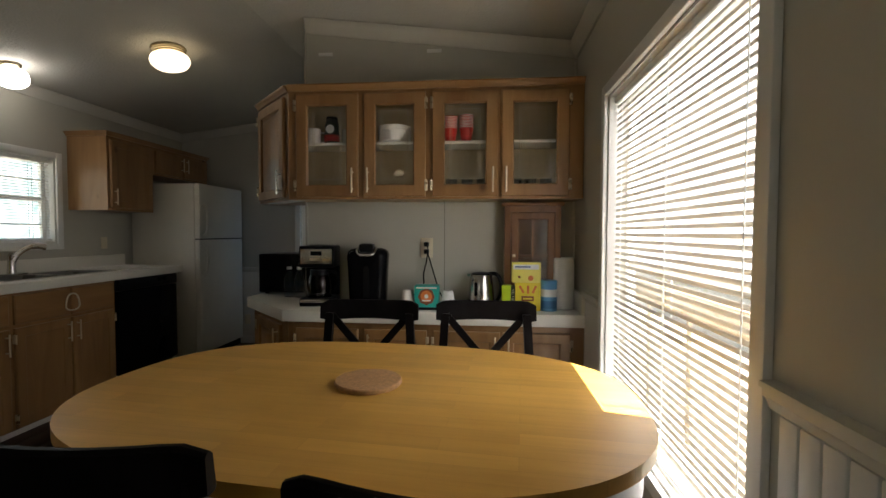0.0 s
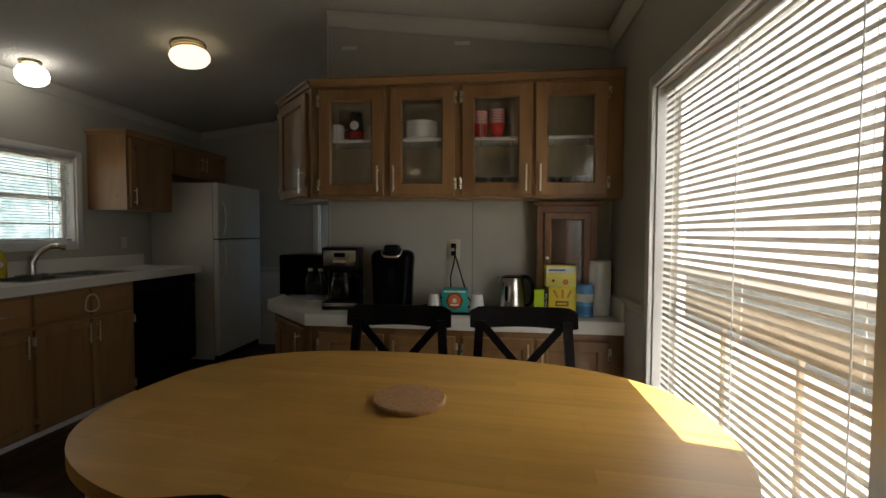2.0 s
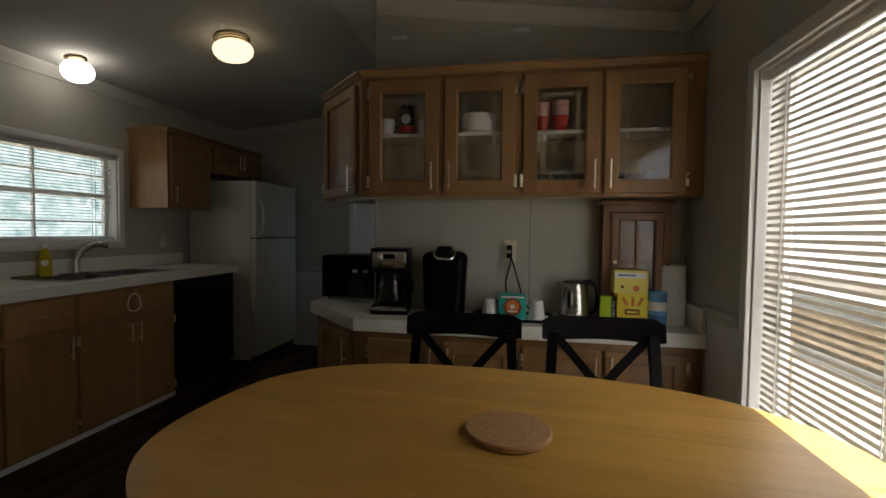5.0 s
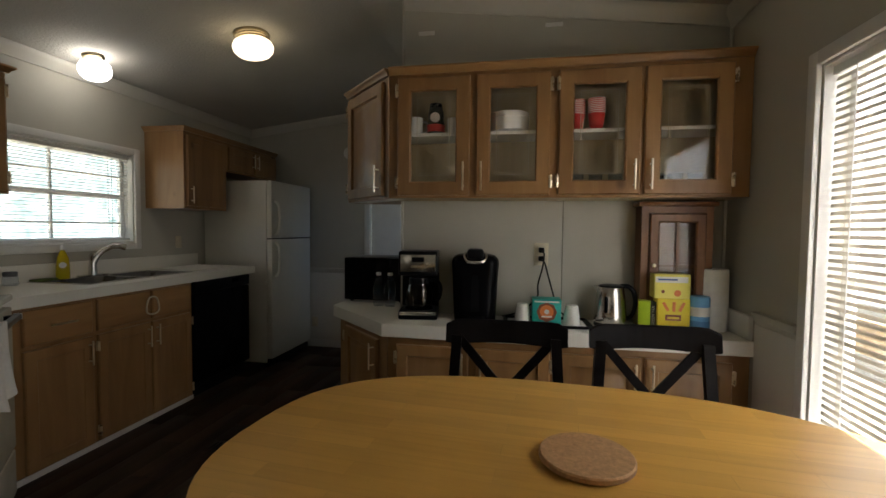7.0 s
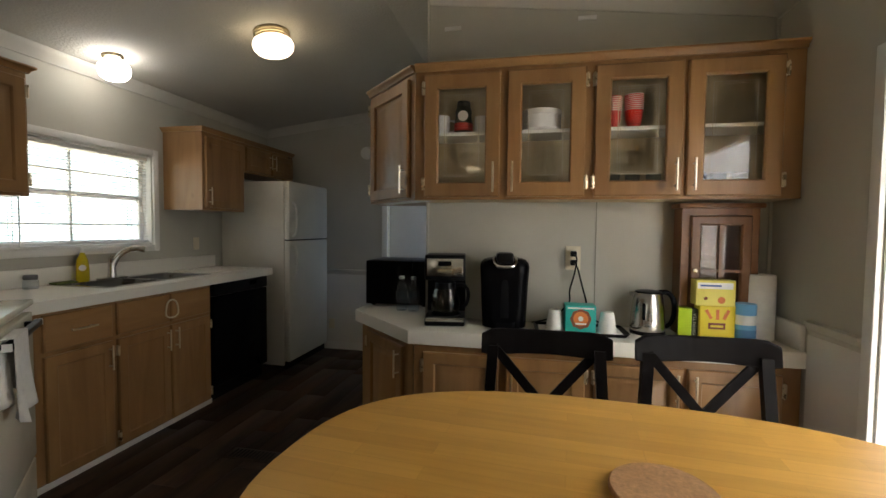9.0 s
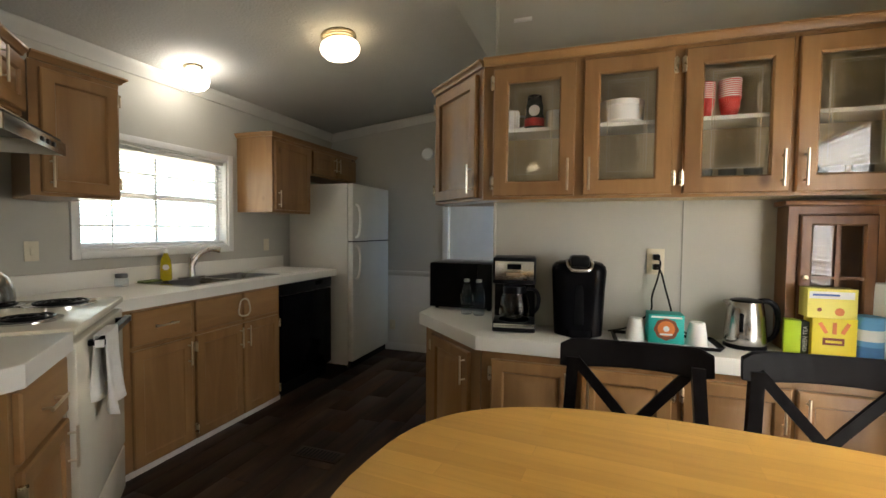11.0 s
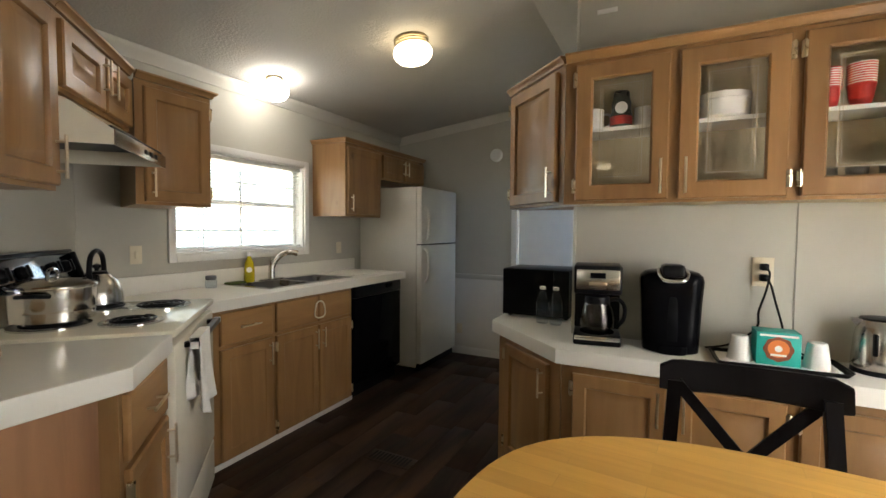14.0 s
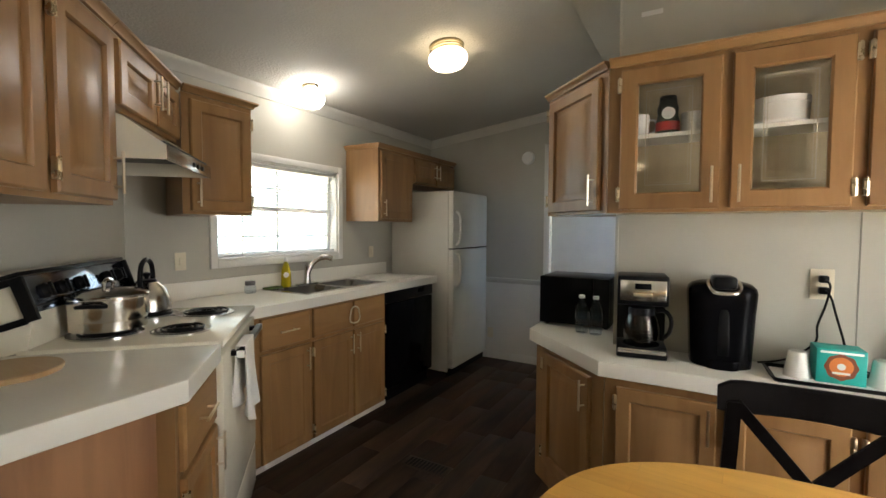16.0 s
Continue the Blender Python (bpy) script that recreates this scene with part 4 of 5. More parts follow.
# range
rg = thing("kitchen_range", diag(2.487, -0.455), "bisque freestanding electric coil range with a black backguard panel", "range")
RW, RD = 0.715, 0.60
part("body", boxed(0.002, RW - 0.002, 0.02, RD, 0.02, 0.895), STOVE_WHITE, rg)
part("oven_door", boxed(0.008, RW - 0.008, -0.012, 0.019, 0.24, 0.868, 0.006), STOVE_WHITE, rg)
part("drawer", boxed(0.008, RW - 0.008, -0.010, 0.019, 0.03, 0.228, 0.006), STOVE_WHITE, rg)
bm = bmesh.new()
box(bm, 0.12, RW - 0.12, -0.062, -0.036, 0.826, 0.851, 0.005)
for x in (0.135, RW - 0.16):
    box(bm, x, x + 0.025, -0.04, -0.011, 0.829, 0.848)
grip = part("oven_handle", bm, BLACK, rg, "black oven handle")
# Pale caps paint in the window's glint on the handle ends.
for x in (0.116, RW - 0.1195):
    part("end_glint", boxed(x, x + 0.0035, -0.0625, -0.0355, 0.8255, 0.8515), VINYL, grip, "pale cap put in for a glint of window light")
part("cooktop", box(bmesh.new(), 0, RW, -0.015, RD - 0.03, 0.896, 0.922, 0.006), STOVE_WHITE, rg, "glossy bisque cooktop")


def burner(x, y, r):
    pan = part("burner", lathe(bmesh.new(), [(r + 0.020, 0.0), (r + 0.020, 0.006), (r + 0.012, 0.007), (r, -0.001 + 0.003), (0, 0.002)], 28), CHROME, rg, "chrome drip pan", pose(x, y, 0.9225))
    pts = []
    turns = 4 if r > 0.08 else 3
    for i in range(turns * 20):
        a = 2 * math.pi * i / 20
        rr = 0.018 + (r - 0.020) * i / (turns * 20)
        pts.append((rr * math.cos(a), rr * math.sin(a), 0.011))
    part("coil", tube(bmesh.new(), pts, 0.0048, 6), BLACK, pan, "black spiral coil")


burner(0.19, 0.165, 0.080)
burner(0.535, 0.165, 0.098)
burner(0.19, 0.405, 0.095)
burner(0.535, 0.39, 0.095)
bm = bmesh.new()
prof = [(RD + 0.02, 0.90), (RD - 0.06, 0.923), (RD - 0.075, 1.0), (RD - 0.045, 1.15), (RD + 0.02, 1.165)]
a, b = [[bm.verts.new((x, y, z)) for y, z in prof] for x in (0.003, RW - 0.003)]
for k in range(len(prof)):
    bm.faces.new((a[k], a[(k + 1) % len(prof)], b[(k + 1) % len(prof)], b[k]))
bm.faces.new(a)
bm.faces.new(b[::-1])
part("backguard", bm, STOVE_WHITE, rg)
PM = pose(0, RD - 0.082, 1.0, -18)
panel = part("control_panel", boxed(0.0035, RW - 0.0035, -0.012, 0.006, 0.036, 0.157, 0.004), PANEL_GLASS, rg, "glossy black control panel", PM)
for x in (0.09, 0.19, RW / 2 - 0.05, RW - 0.19, RW - 0.09):
    bm = lathe(bmesh.new(), [(0.026, 0), (0.026, 0.010), (0.020, 0.016), (0.018, 0.024), (0, 0.024)], 18)
    box(bm, -0.005, 0.005, -0.024, 0.024, 0.02, 0.030, 0.002)
    part("knob", bm, BLACK, panel, "black burner knob", pose(x, -0.012, 0.098, 90))
part("trim_cap", boxed(-0.004, RW + 0.004, -0.02, 0.055, 0.158, 0.172, 0.005), BLACK, rg, "black end trim", PM)
for x in (-0.014, RW - 0.003):
    bm = boxed(x, x + 0.017, -0.026, 0.010, 0.014, 0.157, 0.003)
    box(bm, x, x + 0.017, 0.0105, 0.080, 0.010, 0.032, 0.003)
    box(bm, x, x + 0.017, 0.0105, 0.080, 0.135, 0.157, 0.003)
    part("end_trim", bm, BLACK, rg, "thick black end trim", PM)

# towel over the oven handle
tw = thing("dish_towel", diag(2.487 + 0.225, -0.455 + 0.05), "white cotton dish towel draped over the oven handle", "towel")
bm = bmesh.new()
cols = 13
for side, zb, yy in ((0, 0.575, 0.012), (1, 0.64, -0.022)):
    grid = []
    for r in range(13):
        row = []
        for c in range(cols):
            f = c / (cols - 1)
            x = -0.085 + 0.19 * f
            k = r / 12
            zz = 0.8635 - k * (0.8635 - zb) - (0.018 * math.sin(5 * f + side) * k)
            y = yy + (1 if side == 0 else -1) * (0.020 * k * math.sin(9 * f + 2 * side) + 0.004) * (0.25 + k)
            row.append(bm.verts.new((x * (1 - 0.12 * k), y, zz)))
        grid.append(row)
    for r in range(12):
        for c in range(cols - 1):
            bm.faces.new((grid[r][c], grid[r][c + 1], grid[r + 1][c + 1], grid[r + 1][c]))
    if side == 0:
        top = grid[0]
    else:
        for c in range(cols - 1):
            bm.faces.new((top[c], top[c + 1], grid[0][c + 1], grid[0][c]))
for v in bm.verts:
    v.co.y *= -1
ob = part("fabric", bm, CLOTH, tw)
ob.modifiers.new("cloth_thickness", "SOLIDIFY").thickness = 0.003

# peninsula: drawer cabinet on the angle, plain end panel, worktop
pn = thing("drawer_base_cabinet", diag(2.10, -0.475), "narrow oak base cabinet with drawer and door beside the range", "base cabinet")
part("body", boxed(0.0, 0.383, 0.002, 0.10, 0.045, 0.848), OAK, pn)
leaf(pn, "drawer", 0.02, 0.665, 0.345, 0.175, "c")
leaf(pn, "panel", 0.02, 0.05, 0.345, 0.595, "r", "l")
bm = bmesh.new()
prism(bm, [(-1.852, 0.33), (-1.852, 1.162), (-1.975, 1.04), (-1.975, 0.46)], 0.0, 0.848)
solid("peninsula_end_panel", bm, PANEL_OAK, "plain oak end panel of the peninsula", "cabinet panel")
d0 = lambda u, v: ((v - u) * 0.70711, (u + v) * 0.70711)
bm = bmesh.new()
prism(bm, [(-1.814, 0.292), (-1.814, 1.180), d0(2.484, -0.447), d0(2.484, VW + 0.002)], 0.850, KP, 0.003)
solid("peninsula_worktop", bm, LAMINATE, "white laminate peninsula worktop with a clipped corner", "worktop")

# refrigerator
fr = thing("refrigerator", pose(-2.512, 3.886, 0, 0, 0, 90), "white top-freezer refrigerator with curved white handles", "refrigerator")
FW, FZ = 0.71, 1.638
part("cabinet_shell", boxed(0.004, FW - 0.004, 0.045, 0.655, 0.03, FZ, 0.008), ENAMEL, fr)
part("freezer_door", box(bmesh.new(), 0, FW, -0.01, 0.042, 1.135, FZ, 0.012), ENAMEL, fr)
part("fresh_door", box(bmesh.new(), 0, FW, -0.01, 0.042, 0.07, 1.125, 0.012), ENAMEL, fr)
part("gasket", boxed(0.012, FW - 0.012, 0.0, 0.044, 1.1255, 1.1345), BLACK, fr, "dark gap between the doors")
part("kick_grille", boxed(0.01, FW - 0.01, 0.02, 0.06, 0.005, 0.065), BLACK, fr, "dark kick grille")
for z0, z1 in ((1.165, 1.455), (0.80, 1.095)):
    pts = smooth_path([(0.05, -0.012, z0), (0.05, -0.045, z0 + 0.03), (0.05, -0.058, (z0 + z1) / 2), (0.05, -0.045, z1 - 0.03), (0.05, -0.012, z1)])
    part("door_handle", tube(bmesh.new(), pts, 0.012, 10), ENAMEL, fr, "curved white handle")

DARK_OAK = wood("stained_cupboard_wood", (0.26, 0.12, 0.05), (0.15, 0.065, 0.028), (22, 22, 3))
NAVY_PALE = material("mid_blue_card", (0.08, 0.24, 0.52), 0.4)
BROWN_METAL = material("brown_metal", (0.05, 0.035, 0.025), 0.4, 0.6)

# ---- dining ----
TZ, TT = 0.80, 0.028
tb = thing("dining_table", pose(-0.248, 1.192, 0, 0, 0, -5.0), "oval butcher block dining table with a white apron and legs", "table")


def oval(a, b, n=2.6, count=80):
    """A fuller oval than an ellipse."""
    out = []
    for i in range(count):
        c, q = math.cos(2 * math.pi * i / count), math.sin(2 * math.pi * i / count)
        out.append((math.copysign(a * abs(c) ** (2 / n), c), math.copysign(b * abs(q) ** (2 / n), q)))
    return out


outline = oval(0.683, 0.446)
part("tabletop", prism(bmesh.new(), outline, TZ - TT, TZ, 0.012), TABLE_WOOD, tb, "honey butcher block top")
bm = bmesh.new()
outer, inner = oval(0.660, 0.418), oval(0.640, 0.398)
ro, ri = [[[bm.verts.new((*p, z)) for p in o] for z in (TZ - TT - 0.085, TZ - TT - 0.0005)] for o in (outer, inner)]
n = len(outer)
for k in range(n):
    j = (k + 1) % n
    bm.faces.new((ro[0][k], ro[0][j], ro[1][j], ro[1][k]))
    bm.faces.new((ri[0][j], ri[0][k], ri[1][k], ri[1][j]))
    bm.faces.new((ro[0][j], ro[0][k], ri[0][k], ri[0][j]))
    bm.faces.new((ro[1][k], ro[1][j], ri[1][j], ri[1][k]))
part("apron", bm, VINYL, tb, "white painted apron")
for sx in (-1, 1):
    for sy in (-1, 1):
        part("leg", lathe(bmesh.new(), [(0, 0), (0.018, 0), (0.022, 0.05), (0.03, 0.4), (0.024, 0.52), (0.034, 0.56), (0.034, TZ - TT - 0.001), (0, TZ - TT - 0.001)], 16, sx * 0.40, sy * 0.22), VINYL, tb, "white turned leg")

solid("cork_trivet", lathe(bmesh.new(), [(0, 0), (0.084, 0), (0.087, 0.003), (0.087, 0.010), (0.084, 0.013), (0, 0.013)], 48), CORK, "round cork trivet lying on the dining table", "trivet", m=pose(-0.236, 1.220, TZ + 0.0005))


def chair(m):
    """Black chair with a curved top rail and crossed back slats; its back is at y = 0, the seat towards +y."""
    t = thing("dining_chair", m, "black stained wooden dining chair with a crossed back", "chair", "chairs round the table")
    W, TOP = 0.412, 0.915

    def bow(x):
        return -0.030 * (1 - (2 * x / W) ** 2)

    for sx in (-1, 1):
        bm = bmesh.new()
        pts = [(sx * 0.205, 0.055, 0.0), (sx * 0.20, 0.035, 0.22), (sx * 0.195, 0.02, 0.45), (sx * 0.180, 0.005, 0.65), (sx * 0.168, -0.014, TOP - 0.055)]
        rings = []
        for p in pts:
            rings.append([bm.verts.new((p[0] + a * 0.017, p[1] + b * 0.013, p[2])) for a, b in ((-1, -1), (1, -1), (1, 1), (-1, 1))])
        for a, b in zip(rings, rings[1:]):
            for k in range(4):
                bm.faces.new((a[k], a[(k + 1) % 4], b[(k + 1) % 4], b[k]))
        bm.faces.new(rings[0][::-1])
        bm.faces.new(rings[-1])
        part("back_leg", bm, CHAIR_BLACK, t)
        bm = bmesh.new()
        box(bm, sx * 0.19 - 0.018, sx * 0.19 + 0.018, 0.36, 0.396, 0, 0.425, 0.004)
        part("front_leg", bm, CHAIR_BLACK, t)
        part("side_rail", boxed(sx * 0.19 - 0.010, sx * 0.19 + 0.010, 0.034, 0.359, 0.375, 0.425, 0.003), CHAIR_BLACK, t)
    # top rail
    bm = bmesh.new()
    n = 14
    rings = []
    for i in range(n + 1):
        x = -W / 2 + W * i / n
        e = min(1.0, min(i, n - i) / 1.6)
        drop = 0.018 * (1 - e) ** 2
        dip = 0.004 * (1 - (2 * x / W) ** 2)
        y = -0.012 + bow(x) + 0.012
        z0, z1 = TOP - 0.090 + drop * 0.6 + 0.010 * (1 - (2 * x / W) ** 2), TOP - drop - dip
        sec = [(-0.011, z0 + 0.004), (-0.007, z0), (0.007, z0), (0.011, z0 + 0.004), (0.009, z1 - 0.006), (0.004, z1), (-0.004, z1), (-0.009, z1 - 0.006)]
        rings.append([bm.verts.new((x, y + b - (z - z0) * 0.12 - 0.005, z)) for b, z in sec])
    for a, b in zip(rings, rings[1:]):
        for k in range(8):
            bm.faces.new((a[k], a[(k + 1) % 8], b[(k + 1) % 8], b[k]))
    bm.faces.new(rings[0][::-1])
    bm.faces.new(rings[-1])
    part("top_rail", bm, CHAIR_BLACK, t)
    for s in (-1, 1):
        bm = bmesh.new()
        rings = []
        for i in range(9):
            f = i / 8
            p = Vector((s * (-0.165 + 0.33 * f), 0.012 - 0.030 * f - 0.012 * math.sin(math.pi * f) + s * 0.005, 0.47 + (TOP - 0.06 - 0.47) * f))
            across = Vector((0.75, 0, -s * 0.66)).normalized() * 0.015
            rings.append([bm.verts.new(p + across * a + Vector((0, b * 0.0048, 0))) for a, b in ((-1, -1), (1, -1), (1, 1), (-1, 1))])
        for a, b in zip(rings, rings[1:]):
            for k in range(4):
                bm.faces.new((a[k], a[(k + 1) % 4], b[(k + 1) % 4], b[k]))
        bm.faces.new(rings[0][::-1])
        bm.faces.new(rings[-1])
        part("cross_slat", bm, CHAIR_BLACK, t)
    part("lower_rail", boxed(-0.18, 0.18, 0.008, 0.028, 0.455, 0.495, 0.003), CHAIR_BLACK, t)
    bm = bmesh.new()
    prism(bm, [(-0.19, 0.045), (0.19, 0.045), (0.215, 0.415), (-0.215, 0.415)], 0.426, 0.45, 0.005)
    part("seat", bm, CHAIR_BLACK, t)
    part("stretcher", boxed(-0.17, 0.17, 0.19, 0.21, 0.17, 0.20, 0.003), CHAIR_BLACK, t)
    return t


ch = chair(pose(-0.410, 1.885, 0, 0, 0, 181))
copy_thing(ch, pose(0.074, 1.915, 0, 0, 0, 182))
copy_thing(ch, pose(-0.515, 0.665, 0, 0, 0, 2))
copy_thing(ch, pose(0.03, 0.598, 0, 0, 0, -5))

# ---- on the hutch counter ----
CZ = C1 + 0.0006
mw = thing("microwave_oven", pose(-1.235, 2.895, CZ, 0, 0, 0), "black countertop microwave at the end of the hutch counter", "microwave")
part("case", box(bmesh.new(), -0.178, 0.184, 0.012, 0.30, 0.012, 0.268, 0.004), BLACK, mw)
part("door", box(bmesh.new(), -0.178, 0.10, -0.012, 0.0115, 0.014, 0.266, 0.004), BLACK_GLOSS, mw, "glossy black door")
part("control_panel", box(bmesh.new(), 0.103, 0.184, -0.010, 0.0115, 0.014, 0.266, 0.003), BLACK, mw)
for x in (-0.15, 0.16):
    for y in (0.04, 0.27):
        part("foot", lathe(bmesh.new(), [(0, 0), (0.012, 0), (0.012, 0.0125), (0, 0.0125)], 10, x, y), BLACK, mw)


def water_bottle(m):
    t = thing("water_bottle", m, "clear plastic water bottle with a white cap", "bottle", "water bottles on the hutch counter")
    part("bottle_body", lathe(bmesh.new(), [(0, 0.003), (0.026, 0.0), (0.031, 0.008), (0.031, 0.03), (0.029, 0.034), (0.031, 0.038), (0.031, 0.052), (0.029, 0.056), (0.031, 0.06), (0.031, 0.115), (0.028, 0.135), (0.016, 0.158), (0.0125, 0.165), (0.0125, 0.175), (0, 0.175)], 24), BOTTLE, t)
    part("label", lathe(bmesh.new(), [(0.0315, 0.07), (0.0316, 0.07), (0.0316, 0.108), (0.0315, 0.108)], 24), BLUE_FILM, t, "pale blue wrap label")
    part("cap", lathe(bmesh.new(), [(0, 0.1755), (0.0145, 0.1755), (0.0145, 0.189), (0.013, 0.191), (0, 0.191)], 18), VINYL, t, "white screw cap")
    return t


BLUE_FILM = clear_glass("blue_label_film", (0.55, 0.66, 0.80), 0.3)
wb = water_bottle(pose(-1.168, 2.80, CZ))
copy_thing(wb, pose(-1.098, 2.792, CZ))

# drip coffee maker
cm = thing("coffee_maker", pose(-0.855, 2.455, CZ, 0, 0, 8), "black drip coffee maker with a steel panel and glass carafe", "coffee maker")
part("base", box(bmesh.new(), -0.095, 0.095, -0.005, 0.185, 0, 0.045, 0.008), BLACK, cm)
part("base_band", boxed(-0.09, 0.09, -0.008, -0.0055, 0.022, 0.040, 0.001), STEEL, cm, "steel band")
part("warming_plate", lathe(bmesh.new(), [(0, 0.0455), (0.07, 0.0455), (0.07, 0.049), (0, 0.049)], 28, 0, 0.075), BLACK_GLOSS, cm)
part("water_tower", box(bmesh.new(), -0.095, 0.095, 0.145, 0.19, 0.0455, 0.215, 0.004), BLACK, cm)
part("brew_head", box(bmesh.new(), -0.095, 0.095, -0.005, 0.19, 0.2155, 0.335, 0.008), BLACK, cm)
face = part("control_face", boxed(-0.085, 0.085, -0.008, -0.0055, 0.235, 0.318, 0.001), STEEL, cm, "steel control face")
part("display", boxed(-0.03, 0.03, -0.010, -0.0083, 0.283, 0.306), BLACK_GLOSS, face, "dark clock display")
part("button_bar", box(bmesh.new(), -0.034, 0.034, -0.0105, -0.0083, 0.254, 0.266, 0.001), NICKEL, face, "pale button bar")
jug = part("carafe", lathe(bmesh.new(), [(0, 0.0), (0.058, 0.0), (0.068, 0.02), (0.070, 0.06), (0.062, 0.10), (0.048, 0.128), (0.048, 0.135), (0.045, 0.135), (0.045, 0.128), (0.058, 0.10), (0.066, 0.06), (0.064, 0.02), (0, 0.004)], 32), CARAFE, cm, "clear glass carafe", pose(0, 0.07, 0.0495))
part("carafe_collar", lathe(bmesh.new(), [(0.049, 0.12), (0.051, 0.12), (0.051, 0.142), (0.049, 0.15), (0, 0.153), (0, 0.145)], 28), BLACK, jug, "black collar and lid")
part("carafe_handle", tube(bmesh.new(), smooth_path([(0.045, 0, 0.135), (0.085, -0.01, 0.14), (0.108, -0.015, 0.11), (0.105, -0.015, 0.06), (0.085, -0.01, 0.03)]), 0.0085, 8), BLACK, jug)

# pod coffee machine
kg = thing("pod_coffee_machine", pose(-0.577, 2.46, CZ, 0, 0, 6), "black single serve pod coffee machine with a silver lever", "coffee machine")


def rounded(w, y0, y1, r, n=6):
    return arc(w - r, y0 + r, r, -90, 0, n) + arc(w - r, y1 - r, r, 0, 90, n) + arc(-w + r, y1 - r, r, 90, 180, n) + arc(-w + r, y0 + r, r, 180, 270, n)


bm = bmesh.new()
loops = []
for hw, y0, z in ((0.096, 0.010, 0.0), (0.101, 0.004, 0.004), (0.103, 0.004, 0.04), (0.106, 0.004, 0.10), (0.110, 0.003, 0.20), (0.114, 0.0, 0.262), (0.115, 0.0, 0.282), (0.111, 0.005, 0.302), (0.098, 0.017, 0.316), (0.074, 0.042, 0.323)):
    loops.append([bm.verts.new((x, y, z)) for x, y in rounded(hw, y0, 0.185 - max(0, z - 0.28) * 0.6, min(hw, 0.06), 8)])
for a, b in zip(loops, loops[1:]):
    for k in range(len(a)):
        bm.faces.new((a[k], a[(k + 1) % len(a)], b[(k + 1) % len(a)], b[k]))
bm.faces.new(loops[0][::-1])
bm.faces.new(loops[-1])
part("housing", bm, BLACK_GLOSS, kg, "black moulded housing")
bm = bmesh.new()
loops = []
for f, z in ((1.0, 0.050), (1.03, 0.14), (1.07, 0.225)):
    loops.append([bm.verts.new((0.070 * f * math.sin(a), 0.075 - 0.074 * math.cos(a), z)) for a in [radians(-62 + 124 * i / 12) for i in range(13)]])
for a, b in zip(loops, loops[1:]):
    for k in range(12):
        bm.faces.new((a[k], a[k + 1], b[k + 1], b[k]))
bay = part("brew_bay", bm, BLACK, kg, "glossy curved front panel")
bay.modifiers.new("bay_thickness", "SOLIDIFY").thickness = 0.003
bm = bmesh.new()
prism(bm, rounded(0.058, -0.012, 0.05, 0.03), 0.0, 0.034, 0.005)
part("drip_tray", bm, BLACK_GLOSS, kg, "glossy drip tray lip")
bm = bmesh.new()
pts = smooth_path([(-0.047, 0.05, 0.326), (-0.049, 0.012, 0.312), (-0.036, -0.012, 0.292), (0, -0.018, 0.288), (0.036, -0.012, 0.292), (0.049, 0.012, 0.312), (0.047, 0.05, 0.326)], 6)
part("lever", tube(bm, pts, 0.0085, 10), STEEL, kg, "silver lever")
part("lid_hump", box(bmesh.new(), -0.040, 0.040, -0.012, 0.09, 0.3, 0.350, 0.014), BLACK, kg)

# tray with mugs and the pod box
ty = thing("serving_tray", pose(-0.244, 2.50, CZ, 0, 0, 2), "black serving tray with a white liner on the hutch counter", "tray")
bm = bmesh.new()
loops = []
for i, z in ((0.014, 0.0), (0.0, 0.016), (0.004, 0.0165), (0.017, 0.004)):
    pts = arc(0.20 - 0.03, 0.105 - 0.03, 0.03 - i, 0, 90, 5) + arc(-0.20 + 0.03, 0.105 - 0.03, 0.03 - i, 90, 180, 5) + arc(-0.20 + 0.03, -0.105 + 0.03, 0.03 - i, 180, 270, 5) + arc(0.20 - 0.03, -0.105 + 0.03, 0.03 - i, 270, 360, 5)
    loops.append([bm.verts.new((*p, z)) for p in pts])
for a, b in zip(loops, loops[1:]):
    for k in range(len(a)):
        bm.faces.new((a[k], a[(k + 1) % len(a)], b[(k + 1) % len(a)], b[k]))
bm.faces.new(loops[0][::-1])
bm.faces.new(loops[-1])
part("tray_dish", bm, BLACK, ty)
part("liner", boxed(-0.178, 0.178, -0.084, 0.084, 0.0045, 0.006), PAPER, ty, "white paper liner")


def mug(m, group="white mugs on the tray"):
    t = thing("white_mug", m, "white ceramic mug turned upside down on the tray", "mug", group)
    part("mug_body", lathe(bmesh.new(), [(0, 0.090), (0.024, 0.090), (0.028, 0.087), (0.041, 0.0), (0.038, 0.0), (0.026, 0.08), (0, 0.082)], 28), CERAMIC, t)
    part("mug_handle", tube(bmesh.new(), smooth_path([(0.034, -0.002, 0.048), (0.052, -0.004, 0.046), (0.060, -0.005, 0.030), (0.056, -0.004, 0.012), (0.039, -0.002, 0.010)], 5), 0.005, 8), CERAMIC, t)
    return t


MG = mug(pose(-0.352, 2.495, CZ + 0.0065, 0, 0, 80))
copy_thing(MG, pose(-0.128, 2.485, CZ + 0.0065, 0, 0, 95))
pb = thing("pod_box", pose(-0.243, 2.455, CZ + 0.0065, 0, 0, 1) @ Matrix.Scale(0.93, 4), "teal cardboard box of coffee pods with a round brown emblem", "box")
part("carton", box(bmesh.new(), -0.070, 0.070, 0, 0.10, 0, 0.125, 0.0015), TEAL, pb)


